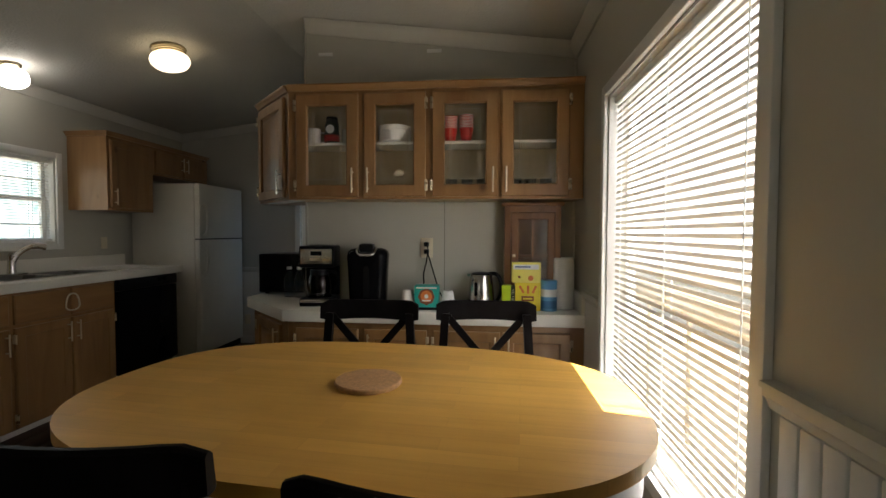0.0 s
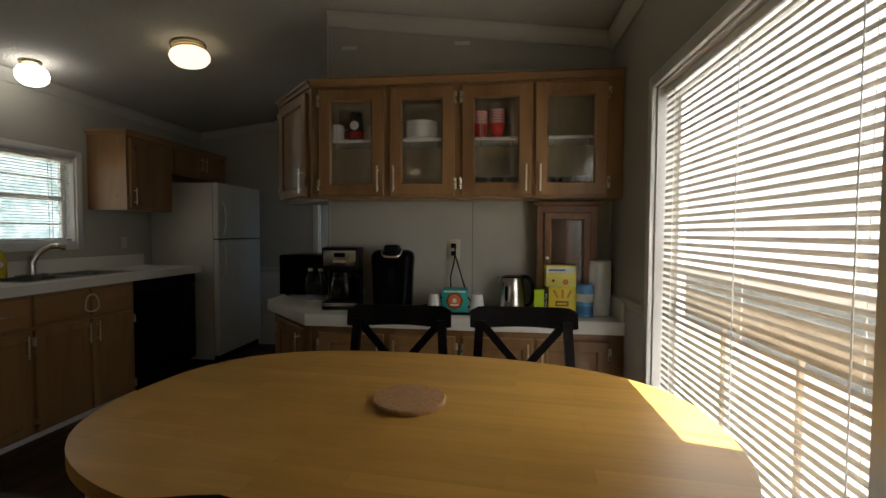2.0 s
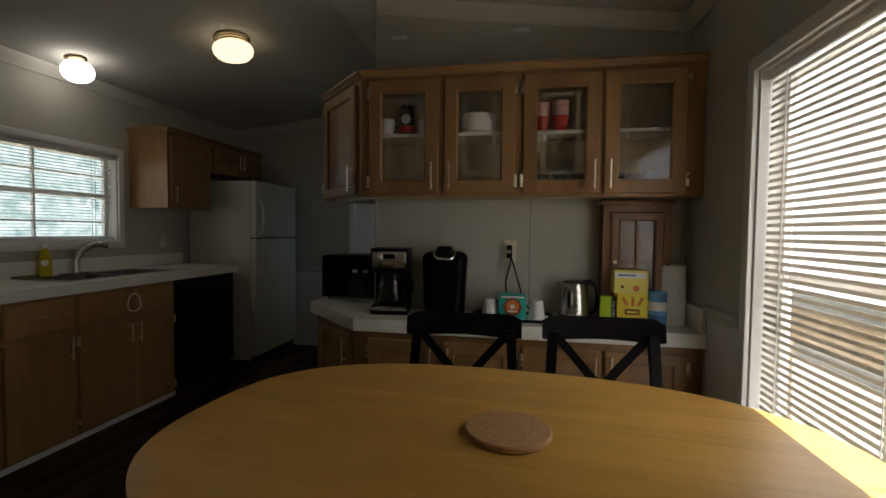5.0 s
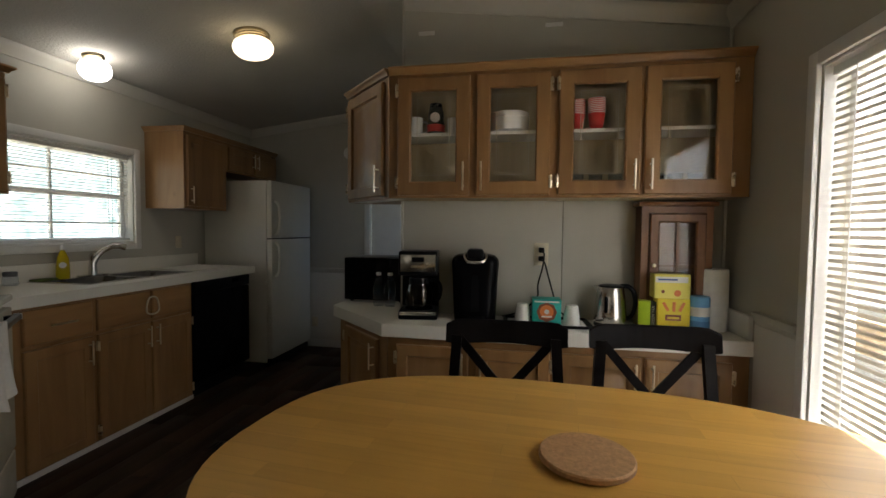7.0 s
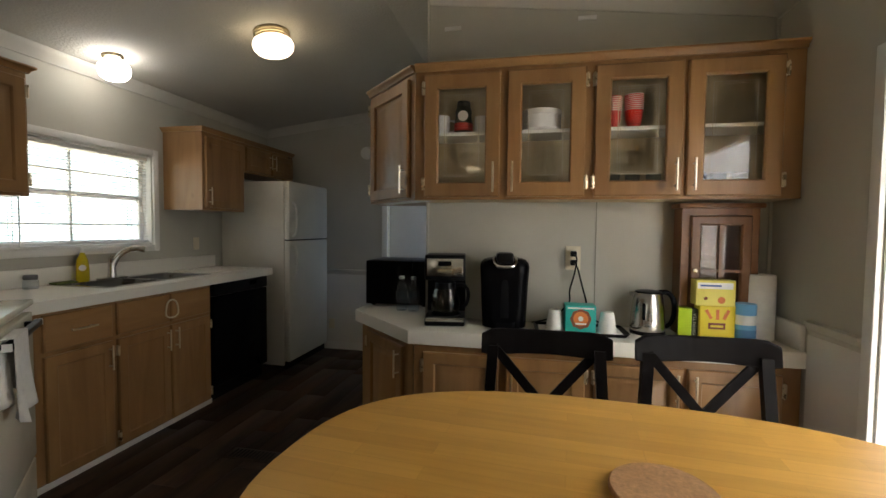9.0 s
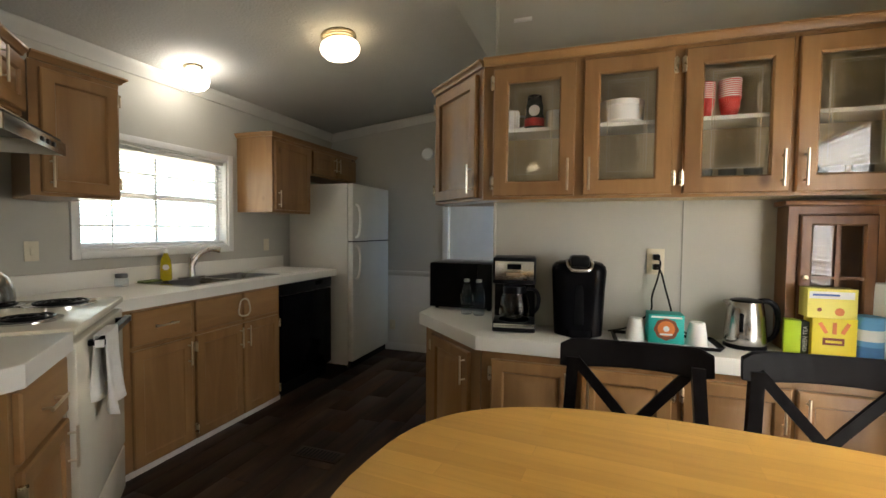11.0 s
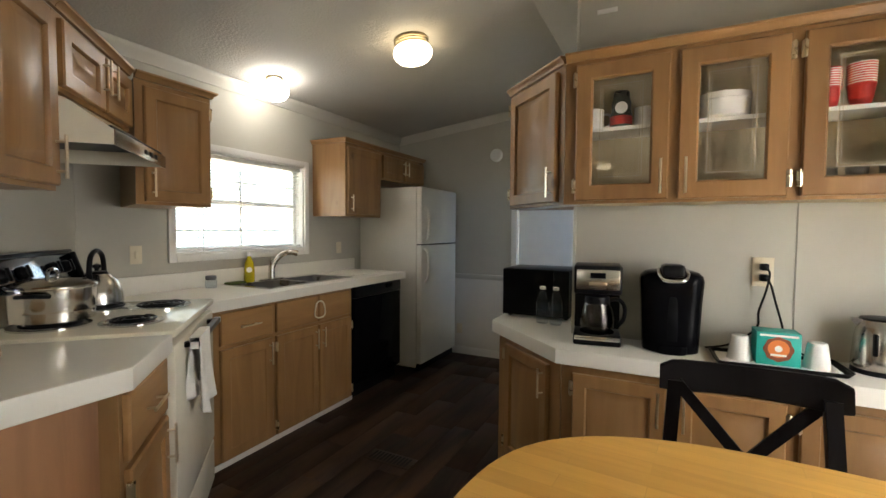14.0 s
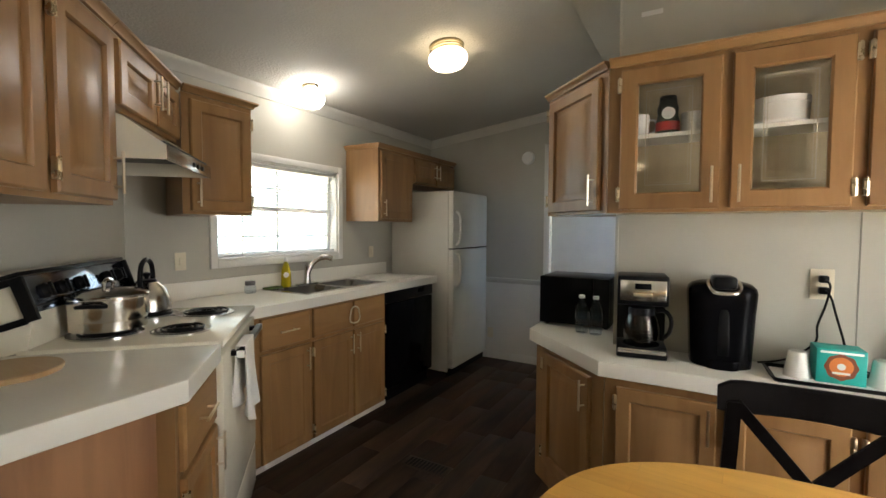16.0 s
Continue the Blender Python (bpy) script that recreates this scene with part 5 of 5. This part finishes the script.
def disc(parent, name, r, y, x, z, mat, label="", scallop=0.0):
    bm = bmesh.new()
    n = 40
    ring = [(x + (r + scallop * math.cos(8 * 2 * math.pi * i / n)) * math.cos(2 * math.pi * i / n), z + (r + scallop * math.cos(8 * 2 * math.pi * i / n)) * math.sin(2 * math.pi * i / n)) for i in range(n)]
    a = [bm.verts.new((p, y, q)) for p, q in ring]
    b = [bm.verts.new((p, y - 0.0004, q)) for p, q in ring]
    bm.faces.new(a)
    bm.faces.new(b[::-1])
    for k in range(n):
        bm.faces.new((a[k], a[(k + 1) % n], b[(k + 1) % n], b[k]))
    return part(name, bm, mat, parent, label)


disc(pb, "emblem", 0.047, -0.0004, 0, 0.062, BROWN, "brown scalloped emblem", 0.002)
disc(pb, "emblem_ring", 0.034, -0.001, 0, 0.064, ORANGE, "orange ring")
disc(pb, "emblem_centre", 0.012, -0.0016, 0, 0.064, WHITE_INK, "pale centre")
for x, z, w in ((0, 0.040, 0.05), (0, 0.114, 0.12)):
    part("print_bar", boxed(x - w / 2, x + w / 2, -0.0026, -0.0021, z - 0.004, z + 0.004), WHITE_INK, pb, "line of small print")

# wall outlet with the plug and its cord
ou = thing("wall_outlet", pose(-0.265, YH, 1.108), "ivory duplex wall outlet with a black plug in it", "outlet")
part("cover_plate", box(bmesh.new(), -0.035, 0.035, -0.006, -0.0005, -0.057, 0.057, 0.002), IVORY, ou)
part("socket", boxed(-0.017, 0.017, -0.009, -0.0062, 0.006, 0.036, 0.002), IVORY, ou)
part("socket", boxed(-0.017, 0.017, -0.009, -0.0062, -0.036, -0.006, 0.002), IVORY, ou)
for z, s in ((0.021, 0.0), (-0.021, 0.022)):
    pl = part("plug", box(bmesh.new(), -0.014, 0.014, -0.042, -0.0092, z - 0.013, z + 0.013, 0.005), BLACK, ou, "black plug")
part("cord", tube(bmesh.new(), smooth_path([(0, -0.04, 0.018), (0.012, -0.06, 0.0), (0.004, -0.05, -0.07), (-0.015, -0.04, -0.15), (-0.02, -0.03, -0.22), (-0.10, -0.03, -0.29), (-0.19, -0.03, -0.3175)]), 0.0038, 6), BLACK, ou, "black cord")
part("cord", tube(bmesh.new(), smooth_path([(0, -0.04, -0.022), (0.015, -0.06, -0.04), (0.035, -0.05, -0.11), (0.058, -0.04, -0.19), (0.075, -0.03, -0.25), (0.12, -0.03, -0.30), (0.22, -0.03, -0.3175)]), 0.0038, 6), BLACK, ou, "black cord")

# electric kettle
ke = thing("electric_kettle", pose(0.052, 2.545, CZ) @ Matrix.Scale(0.92, 4), "brushed steel electric kettle with a black handle", "kettle")
part("power_base", lathe(bmesh.new(), [(0, 0), (0.080, 0), (0.080, 0.014), (0.074, 0.018), (0, 0.018)], 36), BLACK, ke)
body = part("kettle_body", lathe(bmesh.new(), [(0, 0.0185), (0.078, 0.0185), (0.080, 0.024), (0.079, 0.06), (0.072, 0.14), (0.064, 0.192), (0.060, 0.198), (0, 0.198)], 40), STEEL, ke)
part("lid", lathe(bmesh.new(), [(0.061, 0.1985), (0.058, 0.205), (0.035, 0.210), (0, 0.211)], 36), BLACK, ke)
part("water_gauge", box(bmesh.new(), -0.040, -0.028, -0.082, -0.060, 0.075, 0.155, 0.004), BLACK_GLOSS, ke, "dark water gauge")
bm = bmesh.new()
rings = []
for x, hw, z0, z1 in ((-0.058, 0.026, 0.160, 0.199), (-0.074, 0.014, 0.176, 0.200), (-0.084, 0.006, 0.188, 0.201)):
    rings.append([bm.verts.new(p) for p in ((x, 0, z0), (x, hw, z1), (x, -hw, z1))])
for a, b in zip(rings, rings[1:]):
    for k in range(3):
        bm.faces.new((a[k], a[(k + 1) % 3], b[(k + 1) % 3], b[k]))
bm.faces.new(rings[-1])
bm.faces.new(rings[0][::-1])
part("spout", bm, STEEL, ke)
part("handle", tube(bmesh.new(), smooth_path([(0.045, 0, 0.200), (0.085, 0, 0.200), (0.112, 0, 0.170), (0.118, 0, 0.11), (0.105, 0, 0.055), (0.078, 0, 0.032)]), [0.012] * 20 + [0.010] * 21, 10), BLACK, ke, "black loop handle")

# small cupboard standing on the counter
lc = thing("glazed_cupboard", pose(0.178, 2.535, CZ), "small stained wooden cupboard with a four-pane glass door", "cupboard")
LW, LH, LD = 0.302, 0.556, 0.11
bm = bmesh.new()
open_box(bm, LW, LD, 0, LH, 0.014)
part("case", bm, DARK_OAK, lc)
for nm, a, b, p, q in (("stile", 0, 0.030, 0, LH), ("stile", LW - 0.030, LW, 0, LH), ("rail", 0.03, LW - 0.03, 0, 0.03), ("rail", 0.03, LW - 0.03, LH - 0.03, LH)):
    part(nm, boxed(a, b, 0, 0.0195, p, q), DARK_OAK, lc)
part("cornice", box(bmesh.new(), -0.016, LW + 0.016, -0.018, LD, LH + 0.0005, LH + 0.022, 0.006), DARK_OAK, lc)
dr = part("door", glass_leaf(LW - 0.066, LH - 0.066, frame=0.034), DARK_OAK, lc, m=pose(0.033, 0, 0.033))
dwid, dh = LW - 0.066, LH - 0.066
part("muntin", boxed(dwid / 2 - 0.007, dwid / 2 + 0.007, -0.016, -0.004, 0.036, dh - 0.036), DARK_OAK, dr)
part("muntin", boxed(0.036, dwid / 2 - 0.0075, -0.016, -0.004, dh * 0.52 - 0.006, dh * 0.52 + 0.006), DARK_OAK, dr)
part("muntin", boxed(dwid / 2 + 0.0075, dwid - 0.036, -0.016, -0.004, dh * 0.52 - 0.006, dh * 0.52 + 0.006), DARK_OAK, dr)
part("pane", boxed(0.036, dwid - 0.036, -0.0035, -0.001, 0.036, dh - 0.036), GLASS, dr)
part("knob", lathe(bmesh.new(), [(0, 0), (0.004, 0), (0.004, 0.008), (0.009, 0.012), (0.009, 0.018), (0, 0.021)], 14), BRASS, dr, "small brass knob", pose(0.016, -0.019, dh * 0.52, 90))

# tea, sweetener, canister, paper towels
gt = thing("green_tea_box", pose(0.196, 2.475, CZ, 0, 0, -14), "lime green and black carton of green tea", "box")
part("carton", box(bmesh.new(), -0.036, 0.014, 0, 0.06, 0, 0.128, 0.001), LIME, gt)
part("dark_side", box(bmesh.new(), 0.0145, 0.038, 0, 0.06, 0, 0.128, 0.001), DARK_INK, gt, "dark printed side")
bar_text(gt, "GREEN TEA", 0.018, pose(0.0265, -0.0006, 0.064, 90, -90, 0), WHITE_INK)
tea = thing("tea_box", pose(0.298, 2.445, CZ), "yellow carton of tea bags with a dark red emblem", "box")
part("carton", box(bmesh.new(), -0.066, 0.066, 0, 0.075, 0, 0.148, 0.001), YELLOW, tea)
part("emblem", box(bmesh.new(), -0.034, 0.030, -0.0016, -0.0004, 0.052, 0.078, 0.0005), BROWN, tea, "dark red rounded emblem")
part("emblem_bar", boxed(-0.026, 0.022, -0.0024, -0.0018, 0.060, 0.069), YELLOW, tea, "yellow bar on the emblem")
for x, r in ((-0.035, 30), (0.0, 0), (0.034, -25)):
    part("print_cup", prism(bmesh.new(), [(-0.006, -0.0014), (0.006, -0.0014), (0.006, -0.0004), (-0.006, -0.0004)], -0.024, 0.018), ORANGE, tea, "printed orange ray", pose(x, 0, 0.116, 0, -r, 0))
part("print_bar", boxed(-0.045, 0.045, -0.001, -0.0004, 0.008, 0.016), WHITE_INK, tea, "line of small print")
sp = thing("sweetener_box", pose(0.290, 2.448, CZ + 0.1485, 0, 0, 1), "yellow carton of sweetener packets on the tea box", "box")
part("carton", box(bmesh.new(), -0.074, 0.074, 0, 0.07, 0, 0.106, 0.001), PALE_YELLOW, sp)
part("script_band", boxed(-0.070, 0.064, -0.001, -0.0004, 0.070, 0.096), WHITE_INK, sp, "white band with a blue script line")
part("script_line", boxed(-0.060, 0.020, -0.0018, -0.0012, 0.080, 0.087), NAVY, sp, "blue script line")
disc(sp, "print_disc", 0.014, -0.0004, 0.022, 0.024, ORANGE, "orange printed cup")
disc(sp, "print_disc", 0.007, -0.0004, -0.038, 0.030, BROWN, "small printed seal")
cn = thing("sugar_canister", pose(0.410, 2.475, CZ), "pale blue cardboard canister with a white patch", "canister")
part("tube_body", lathe(bmesh.new(), [(0, 0), (0.042, 0), (0.042, 0.155), (0.040, 0.160), (0, 0.159)], 32), BLUE, cn)
part("label_patch", lathe(bmesh.new(), [(0.0423, 0.075), (0.0425, 0.075), (0.0425, 0.115), (0.0423, 0.115)], 32), WHITE_INK, cn, "white printed band")
part("label_patch", lathe(bmesh.new(), [(0.0423, 0.015), (0.0425, 0.015), (0.0425, 0.055), (0.0423, 0.055)], 32), NAVY_PALE, cn, "darker blue band")
pt = thing("paper_towel_roll", pose(0.492, 2.55, CZ), "upright roll of white paper towels on the hutch counter", "paper towels")
part("roll", lathe(bmesh.new(), [(0.02, 0.0), (0.058, 0.0), (0.062, 0.003), (0.063, 0.12), (0.0625, 0.24), (0.061, 0.273), (0.057, 0.277), (0.02, 0.277), (0.02, 0.0)], 40), PAPER, pt)

# ---- behind the hutch glass ----
SZ = 1.6856
hm = thing("white_mug", pose(-0.895, 2.53, SZ, 0, 0, 20), "white ceramic mug on the hutch shelf", "mug")
part("mug_body", lathe(bmesh.new(), [(0, 0), (0.034, 0), (0.040, 0.008), (0.041, 0.088), (0.038, 0.088), (0.036, 0.01), (0, 0.008)], 28), CERAMIC, hm)
part("mug_handle", tube(bmesh.new(), smooth_path([(0.040, 0, 0.072), (0.062, 0, 0.070), (0.070, 0, 0.045), (0.058, 0, 0.022), (0.040, 0, 0.018)], 5), 0.005, 8), CERAMIC, hm)
cj = thing("creamer_bottle", pose(-0.788, 2.53, SZ) @ Matrix.Scale(1.08, 4), "dark printed creamer bottle with a black lid", "bottle")
part("bottle_body", lathe(bmesh.new(), [(0, 0), (0.036, 0), (0.040, 0.01), (0.040, 0.05), (0.034, 0.075), (0.036, 0.10), (0.028, 0.122), (0, 0.122)], 28), DARK_INK, cj)
part("wrap_label", lathe(bmesh.new(), [(0.0405, 0.014), (0.0408, 0.014), (0.0408, 0.046), (0.0405, 0.046)], 28), RED_INK, cj, "red printed wrap")
disc(cj, "print_disc", 0.022, -0.0412, 0.004, 0.074, WHITE_INK, "pale printed swirl")
part("lid", lathe(bmesh.new(), [(0, 0.1225), (0.030, 0.1225), (0.028, 0.142), (0, 0.146)], 24), BLACK, cj)
for x in (-0.70,):
    hm2 = copy_thing(hm, pose(x, 2.57, SZ, 0, 0, 100))
bw = thing("white_bowls", pose(-0.43, 2.53, SZ) @ Matrix.Scale(0.98, 4), "stack of white ceramic bowls on the hutch shelf", "bowls")
part("bowl", lathe(bmesh.new(), [(0, 0), (0.08, 0), (0.090, 0.008), (0.092, 0.068), (0.094, 0.07), (0.094, 0.074), (0.088, 0.074), (0.084, 0.03), (0, 0.012)], 36), CERAMIC, bw)
part("bowl", lathe(bmesh.new(), [(0.084, 0.0745), (0.0925, 0.0745), (0.093, 0.092), (0.089, 0.092), (0.08, 0.08), (0.0, 0.078)], 36), CERAMIC, bw)


def cup_stack(m, n):
    t = thing("red_cup_stack", m, "stack of red plastic cups with white rims", "cups", "red cup stacks behind glass")
    part("cup", lathe(bmesh.new(), [(0, 0), (0.028, 0), (0.030, 0.004), (0.036, 0.030), (0.038, 0.032), (0.044, 0.082), (0.046, 0.084), (0.046, 0.088), (0.041, 0.088), (0.026, 0.01), (0, 0.008)], 28), RED, t)
    for i in range(n):
        z = 0.0885 + i * 0.0048
        part("cup_rim", lathe(bmesh.new(), [(0.038, z), (0.0455, z), (0.047, z + 0.0023), (0.0455, z + 0.0046), (0.038, z + 0.0046)], 28), CERAMIC if i % 2 else RED, t, "stacked rim")
    return t


cup_stack(pose(-0.122, 2.53, SZ) @ Matrix.Scale(0.84, 4), 17)
cup_stack(pose(-0.035, 2.52, SZ) @ Matrix.Scale(0.84, 4), 18)
HF = H0 + 0.0165


def tumbler(m, r=0.032, h=0.10):
    t = thing("drinking_glass", m, "clear drinking glass behind the hutch door", "glass", "drinking glasses in the hutch")
    part("glass_wall", lathe(bmesh.new(), [(0, 0), (r * 0.85, 0), (r, h), (r * 0.94, h), (r * 0.8, 0.008), (0, 0.008)], 24), BOTTLE, t)
    return t


tg = tumbler(pose(-0.115, 2.53, HF))
for x, y in ((-0.03, 2.54), (0.055, 2.53), (0.235, 2.53), (0.315, 2.54), (0.395, 2.53), (0.28, 2.60)):
    copy_thing(tg, pose(x, y, HF))

# ---- at the sink and stove ----
DARK_LID = material("dark_grey_lid", (0.10, 0.10, 0.11), 0.4, vary=0.1, scale=(30, 30, 30))
KZ = K1 + 0.0006
sb = thing("dish_soap_bottle", pose(-3.108, 2.602, KZ + 0.0055, 0, 0, 50), "yellow bottle of dish soap with a white cap", "bottle")
part("bottle_body", lathe(bmesh.new(), [(0, 0), (0.030, 0), (0.034, 0.01), (0.033, 0.08), (0.028, 0.13), (0.014, 0.165), (0.011, 0.175), (0, 0.175)], 24, sx=1, sy=0.8), SOAP, sb)
part("cap", lathe(bmesh.new(), [(0, 0.1755), (0.014, 0.1755), (0.013, 0.195), (0.006, 0.205), (0, 0.207)], 16), VINYL, sb)
disc(sb, "print_disc", 0.018, -0.0275, 0, 0.085, WHITE_INK, "pale printed label")
sc = thing("spice_jar", pose(-3.10, 2.315, KZ), "small clear jar with a dark grey lid by the sink", "jar")
part("jar_body", lathe(bmesh.new(), [(0, 0), (0.030, 0), (0.034, 0.008), (0.034, 0.042), (0.028, 0.05), (0, 0.05)], 20), BOTTLE, sc, "clear jar")
part("lid", lathe(bmesh.new(), [(0, 0.0505), (0.030, 0.0505), (0.031, 0.054), (0.031, 0.072), (0.029, 0.075), (0, 0.075)], 20), DARK_LID, sc, "dark grey lid")
solid("drain_board", box(bmesh.new(), -3.12, -2.75, 3.29, 3.73, KZ, KZ + 0.010, 0.004), LAMINATE, "white cutting board lying beside the sink", "cutting board")

solid("dish_sponge", box(bmesh.new(), -3.148, -3.09, 2.44, 2.562, KZ + 0.0052, KZ + 0.017, 0.004), GREEN_FELT, "flat dark green scouring sponge on the sink rim", "sponge")

pot = thing("stock_pot", diag(2.487 + 0.20, -0.455 - 0.40, 0.9225 + 0.016), "shiny stainless steel pot with a lid on the range", "pot")
part("pot_body", lathe(bmesh.new(), [(0, 0), (0.080, 0), (0.098, 0.006), (0.112, 0.024), (0.119, 0.052), (0.121, 0.118), (0.125, 0.122), (0.125, 0.126), (0.118, 0.126), (0.116, 0.01), (0, 0.008)], 48), POT_STEEL, pot)
part("lid", lathe(bmesh.new(), [(0.124, 0.1265), (0.122, 0.131), (0.09, 0.143), (0.04, 0.150), (0, 0.151)], 48), POT_STEEL, pot)
part("lid_knob", tube(bmesh.new(), smooth_path([(-0.035, 0, 0.148), (-0.03, 0, 0.172), (0, 0, 0.182), (0.03, 0, 0.172), (0.035, 0, 0.148)], 5), 0.006, 8), CHROME, pot)
for s in (-1, 1):
    part("side_handle", tube(bmesh.new(), smooth_path([(s * 0.119, -0.04, 0.10), (s * 0.15, -0.03, 0.105), (s * 0.158, 0, 0.107), (s * 0.15, 0.03, 0.105), (s * 0.119, 0.04, 0.10)], 5), 0.007, 8), BLACK, pot, "black side handle")
tk = thing("tea_kettle", diag(2.487 + 0.555, -0.455 - 0.40, 0.9225 + 0.016), "steel whistling tea kettle with a black loop handle", "kettle")
part("kettle_body", lathe(bmesh.new(), [(0, 0), (0.085, 0), (0.092, 0.008), (0.090, 0.05), (0.072, 0.10), (0.046, 0.126), (0.044, 0.130), (0, 0.130)], 40), STEEL, tk)
part("lid", lathe(bmesh.new(), [(0.042, 0.1305), (0.034, 0.140), (0.008, 0.144), (0.008, 0.150), (0.016, 0.158), (0.016, 0.168), (0, 0.174)], 28), BLACK, tk)
part("loop_handle", tube(bmesh.new(), smooth_path([(-0.066, 0, 0.10), (-0.072, 0, 0.15), (-0.055, 0, 0.205), (0, 0, 0.228), (0.055, 0, 0.205), (0.072, 0, 0.15), (0.066, 0, 0.10)], 6), 0.010, 10), BLACK, tk)
part("spout", tube(bmesh.new(), [(0.065, 0.03, 0.07), (0.09, 0.045, 0.10), (0.105, 0.055, 0.118)], [0.022, 0.017, 0.013], 12), STEEL, tk)
solid("round_cutting_board", lathe(bmesh.new(), [(0, 0), (0.118, 0), (0.121, 0.004), (0.121, 0.012), (0.118, 0.015), (0, 0.015)], 44), BOARD, "round wooden board lying on the peninsula", "cutting board", m=pose(-2.27, 0.955, KP + 0.0006))

# sink door pulls tied with a loop of pale cord
lp = thing("cord_loop", pose(-2.624, 2.752, 0.735), "pale rope loop hung over the sink cabinet handles", "rope loop")
pts = [(0.004 * math.sin(3 * a), 0.045 * math.sin(a) * (1.1 - 0.25 * math.cos(a)), 0.055 * math.cos(a)) for a in [2 * math.pi * i / 28 for i in range(28)]]
part("rope", tube(bmesh.new(), pts, 0.005, 8, True), IVORY, lp)

# switch and outlet plates, smoke alarm, floor vent


def plate(name, m, label):
    t = thing(name, m, label, "outlet")
    part("cover_plate", box(bmesh.new(), -0.031, 0.031, -0.006, -0.0005, -0.050, 0.050, 0.002), IVORY, t)
    part("toggle", box(bmesh.new(), -0.009, 0.009, -0.012, -0.0062, -0.022, 0.022, 0.002), IVORY, t)
    return t


plate("wall_switch", pose(XL, 1.935, 1.115, 0, 0, 90), "ivory switch plate beside the sink window")
plate("wall_switch", pose(XL, 3.61, 1.10, 0, 0, 90), "ivory switch plate beside the refrigerator")
plate("wall_outlet", pose(-2.462, YB - 0.006, 0.26), "ivory outlet plate low on the wall beside the refrigerator")
# Two small pale plates just off the wall above the hutch.
for x in (-0.865, -0.225):
    solid("pale_wall_plate", box(bmesh.new(), x - 0.042, x + 0.042, YH - 0.007, YH - 0.0005, 2.226, 2.246, 0.002), TRIM, "small pale plate on the wall above the hutch", "clip", "clips above the hutch")
sd = thing("smoke_alarm", pose(-2.085, YB, 1.985, 90), "round white smoke alarm on the wall", "smoke alarm")
part("case", lathe(bmesh.new(), [(0, 0.0005), (0.062, 0.0005), (0.062, 0.015), (0.052, 0.032), (0, 0.036)], 32), VINYL, sd)
fv = thing("floor_vent", pose(-1.925, 2.53, 0.0045, 0, 0, 0), "dark brown metal floor vent in the planks", "floor vent")
part("vent_frame", box(bmesh.new(), -0.14, 0.14, -0.055, 0.055, 0, 0.004, 0.001), BROWN_METAL, fv)
for i in range(11):
    part("vent_slat", boxed(-0.115 + i * 0.022, -0.104 + i * 0.022, -0.04, 0.04, 0.0042, 0.0056), BLACK, fv)

# ---- ceiling lamps ----


def ceiling_lamp(x, y, label, mat, globe):
    z = top_at(x)
    t = thing("ceiling_lamp", pose(x, y, z, 0, -8.0 if x < RIDGE else 8.0), label, "ceiling lamp")
    if globe:
        base = [(0, 0.0), (0.056, 0.0), (0.058, -0.006), (0.053, -0.018), (0.046, -0.023), (0.046, -0.030), (0, -0.030)]
        shade = [(0.044, -0.0305), (0.068, -0.043), (0.083, -0.067), (0.086, -0.092), (0.079, -0.120), (0.060, -0.140), (0.032, -0.151), (0, -0.154)]
    else:
        base = [(0, 0.0), (0.100, 0.0), (0.104, -0.006), (0.102, -0.018), (0.097, -0.021), (0.099, -0.030), (0.094, -0.034), (0.094, -0.044), (0, -0.044)]
        shade = [(0.090, -0.0445), (0.110, -0.058), (0.117, -0.078), (0.113, -0.100), (0.094, -0.122), (0.05, -0.136), (0, -0.140)]
    part("canopy", lathe(bmesh.new(), base, 40), LAMP_BASE, t, "satin brass canopy")
    part("shade", lathe(bmesh.new(), shade, 40), mat, t, "lit opal glass shade")
    return t


ceiling_lamp(-1.985, 2.835, "lit mushroom ceiling lamp with opal glass and a brass canopy", LAMP_ON, False)
ceiling_lamp(-2.965, 2.70, "lit round globe ceiling lamp over the sink", LAMP_ON_COOL, True)

ceiling_lamp(-1.58, -3.7, "lit mushroom ceiling lamp in the living area", LAMP_ON, False)

# ---- outdoors ----
solid("ground", boxed(-300, 300, -300, 300, -0.72, -0.7), GRASS, "", kind="structure")
# Both backdrops carry their daylight as emission.
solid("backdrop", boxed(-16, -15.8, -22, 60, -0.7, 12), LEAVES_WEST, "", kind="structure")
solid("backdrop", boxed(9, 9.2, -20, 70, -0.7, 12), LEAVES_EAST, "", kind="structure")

rail = thing("porch_railing", pose(1.8, 0, 0), "weathered tan wooden porch railing outside the dining window", "railing")
part("rail_board", boxed(0.0, 0.035, -1.5, 11.0, 0.455, 0.675, 0.004), DECK, rail)
for i in range(12):
    part("post", boxed(0.036, 0.07, 0.35 + 0.93 * i, 0.38 + 0.93 * i, -0.699, 0.66, 0.003), DECK, rail)

# ---- floor planks ----
tones = [mesh_of("plank", box(bmesh.new(), 0.0008, 0.1512, 0.0008, L - 0.0008, -0.0035, 0.0, 0.0006), PLANK) for L in (0.9, 0.6, 0.3)]
rng = random.Random(4)
x = -2.70
while x < 0.55:
    y = 0.2 - rng.random() * 0.8
    while y < 4.6:
        k = 0 if rng.random() < 0.75 else 1
        L = (0.9, 0.6)[k]
        if y + L > 4.6:
            k, L = 2, 0.3
            if y + L > 4.62:
                break
        part("plank", tones[k], None, floor, m=pose(x, y, 0))
        y += L
    x += 0.152
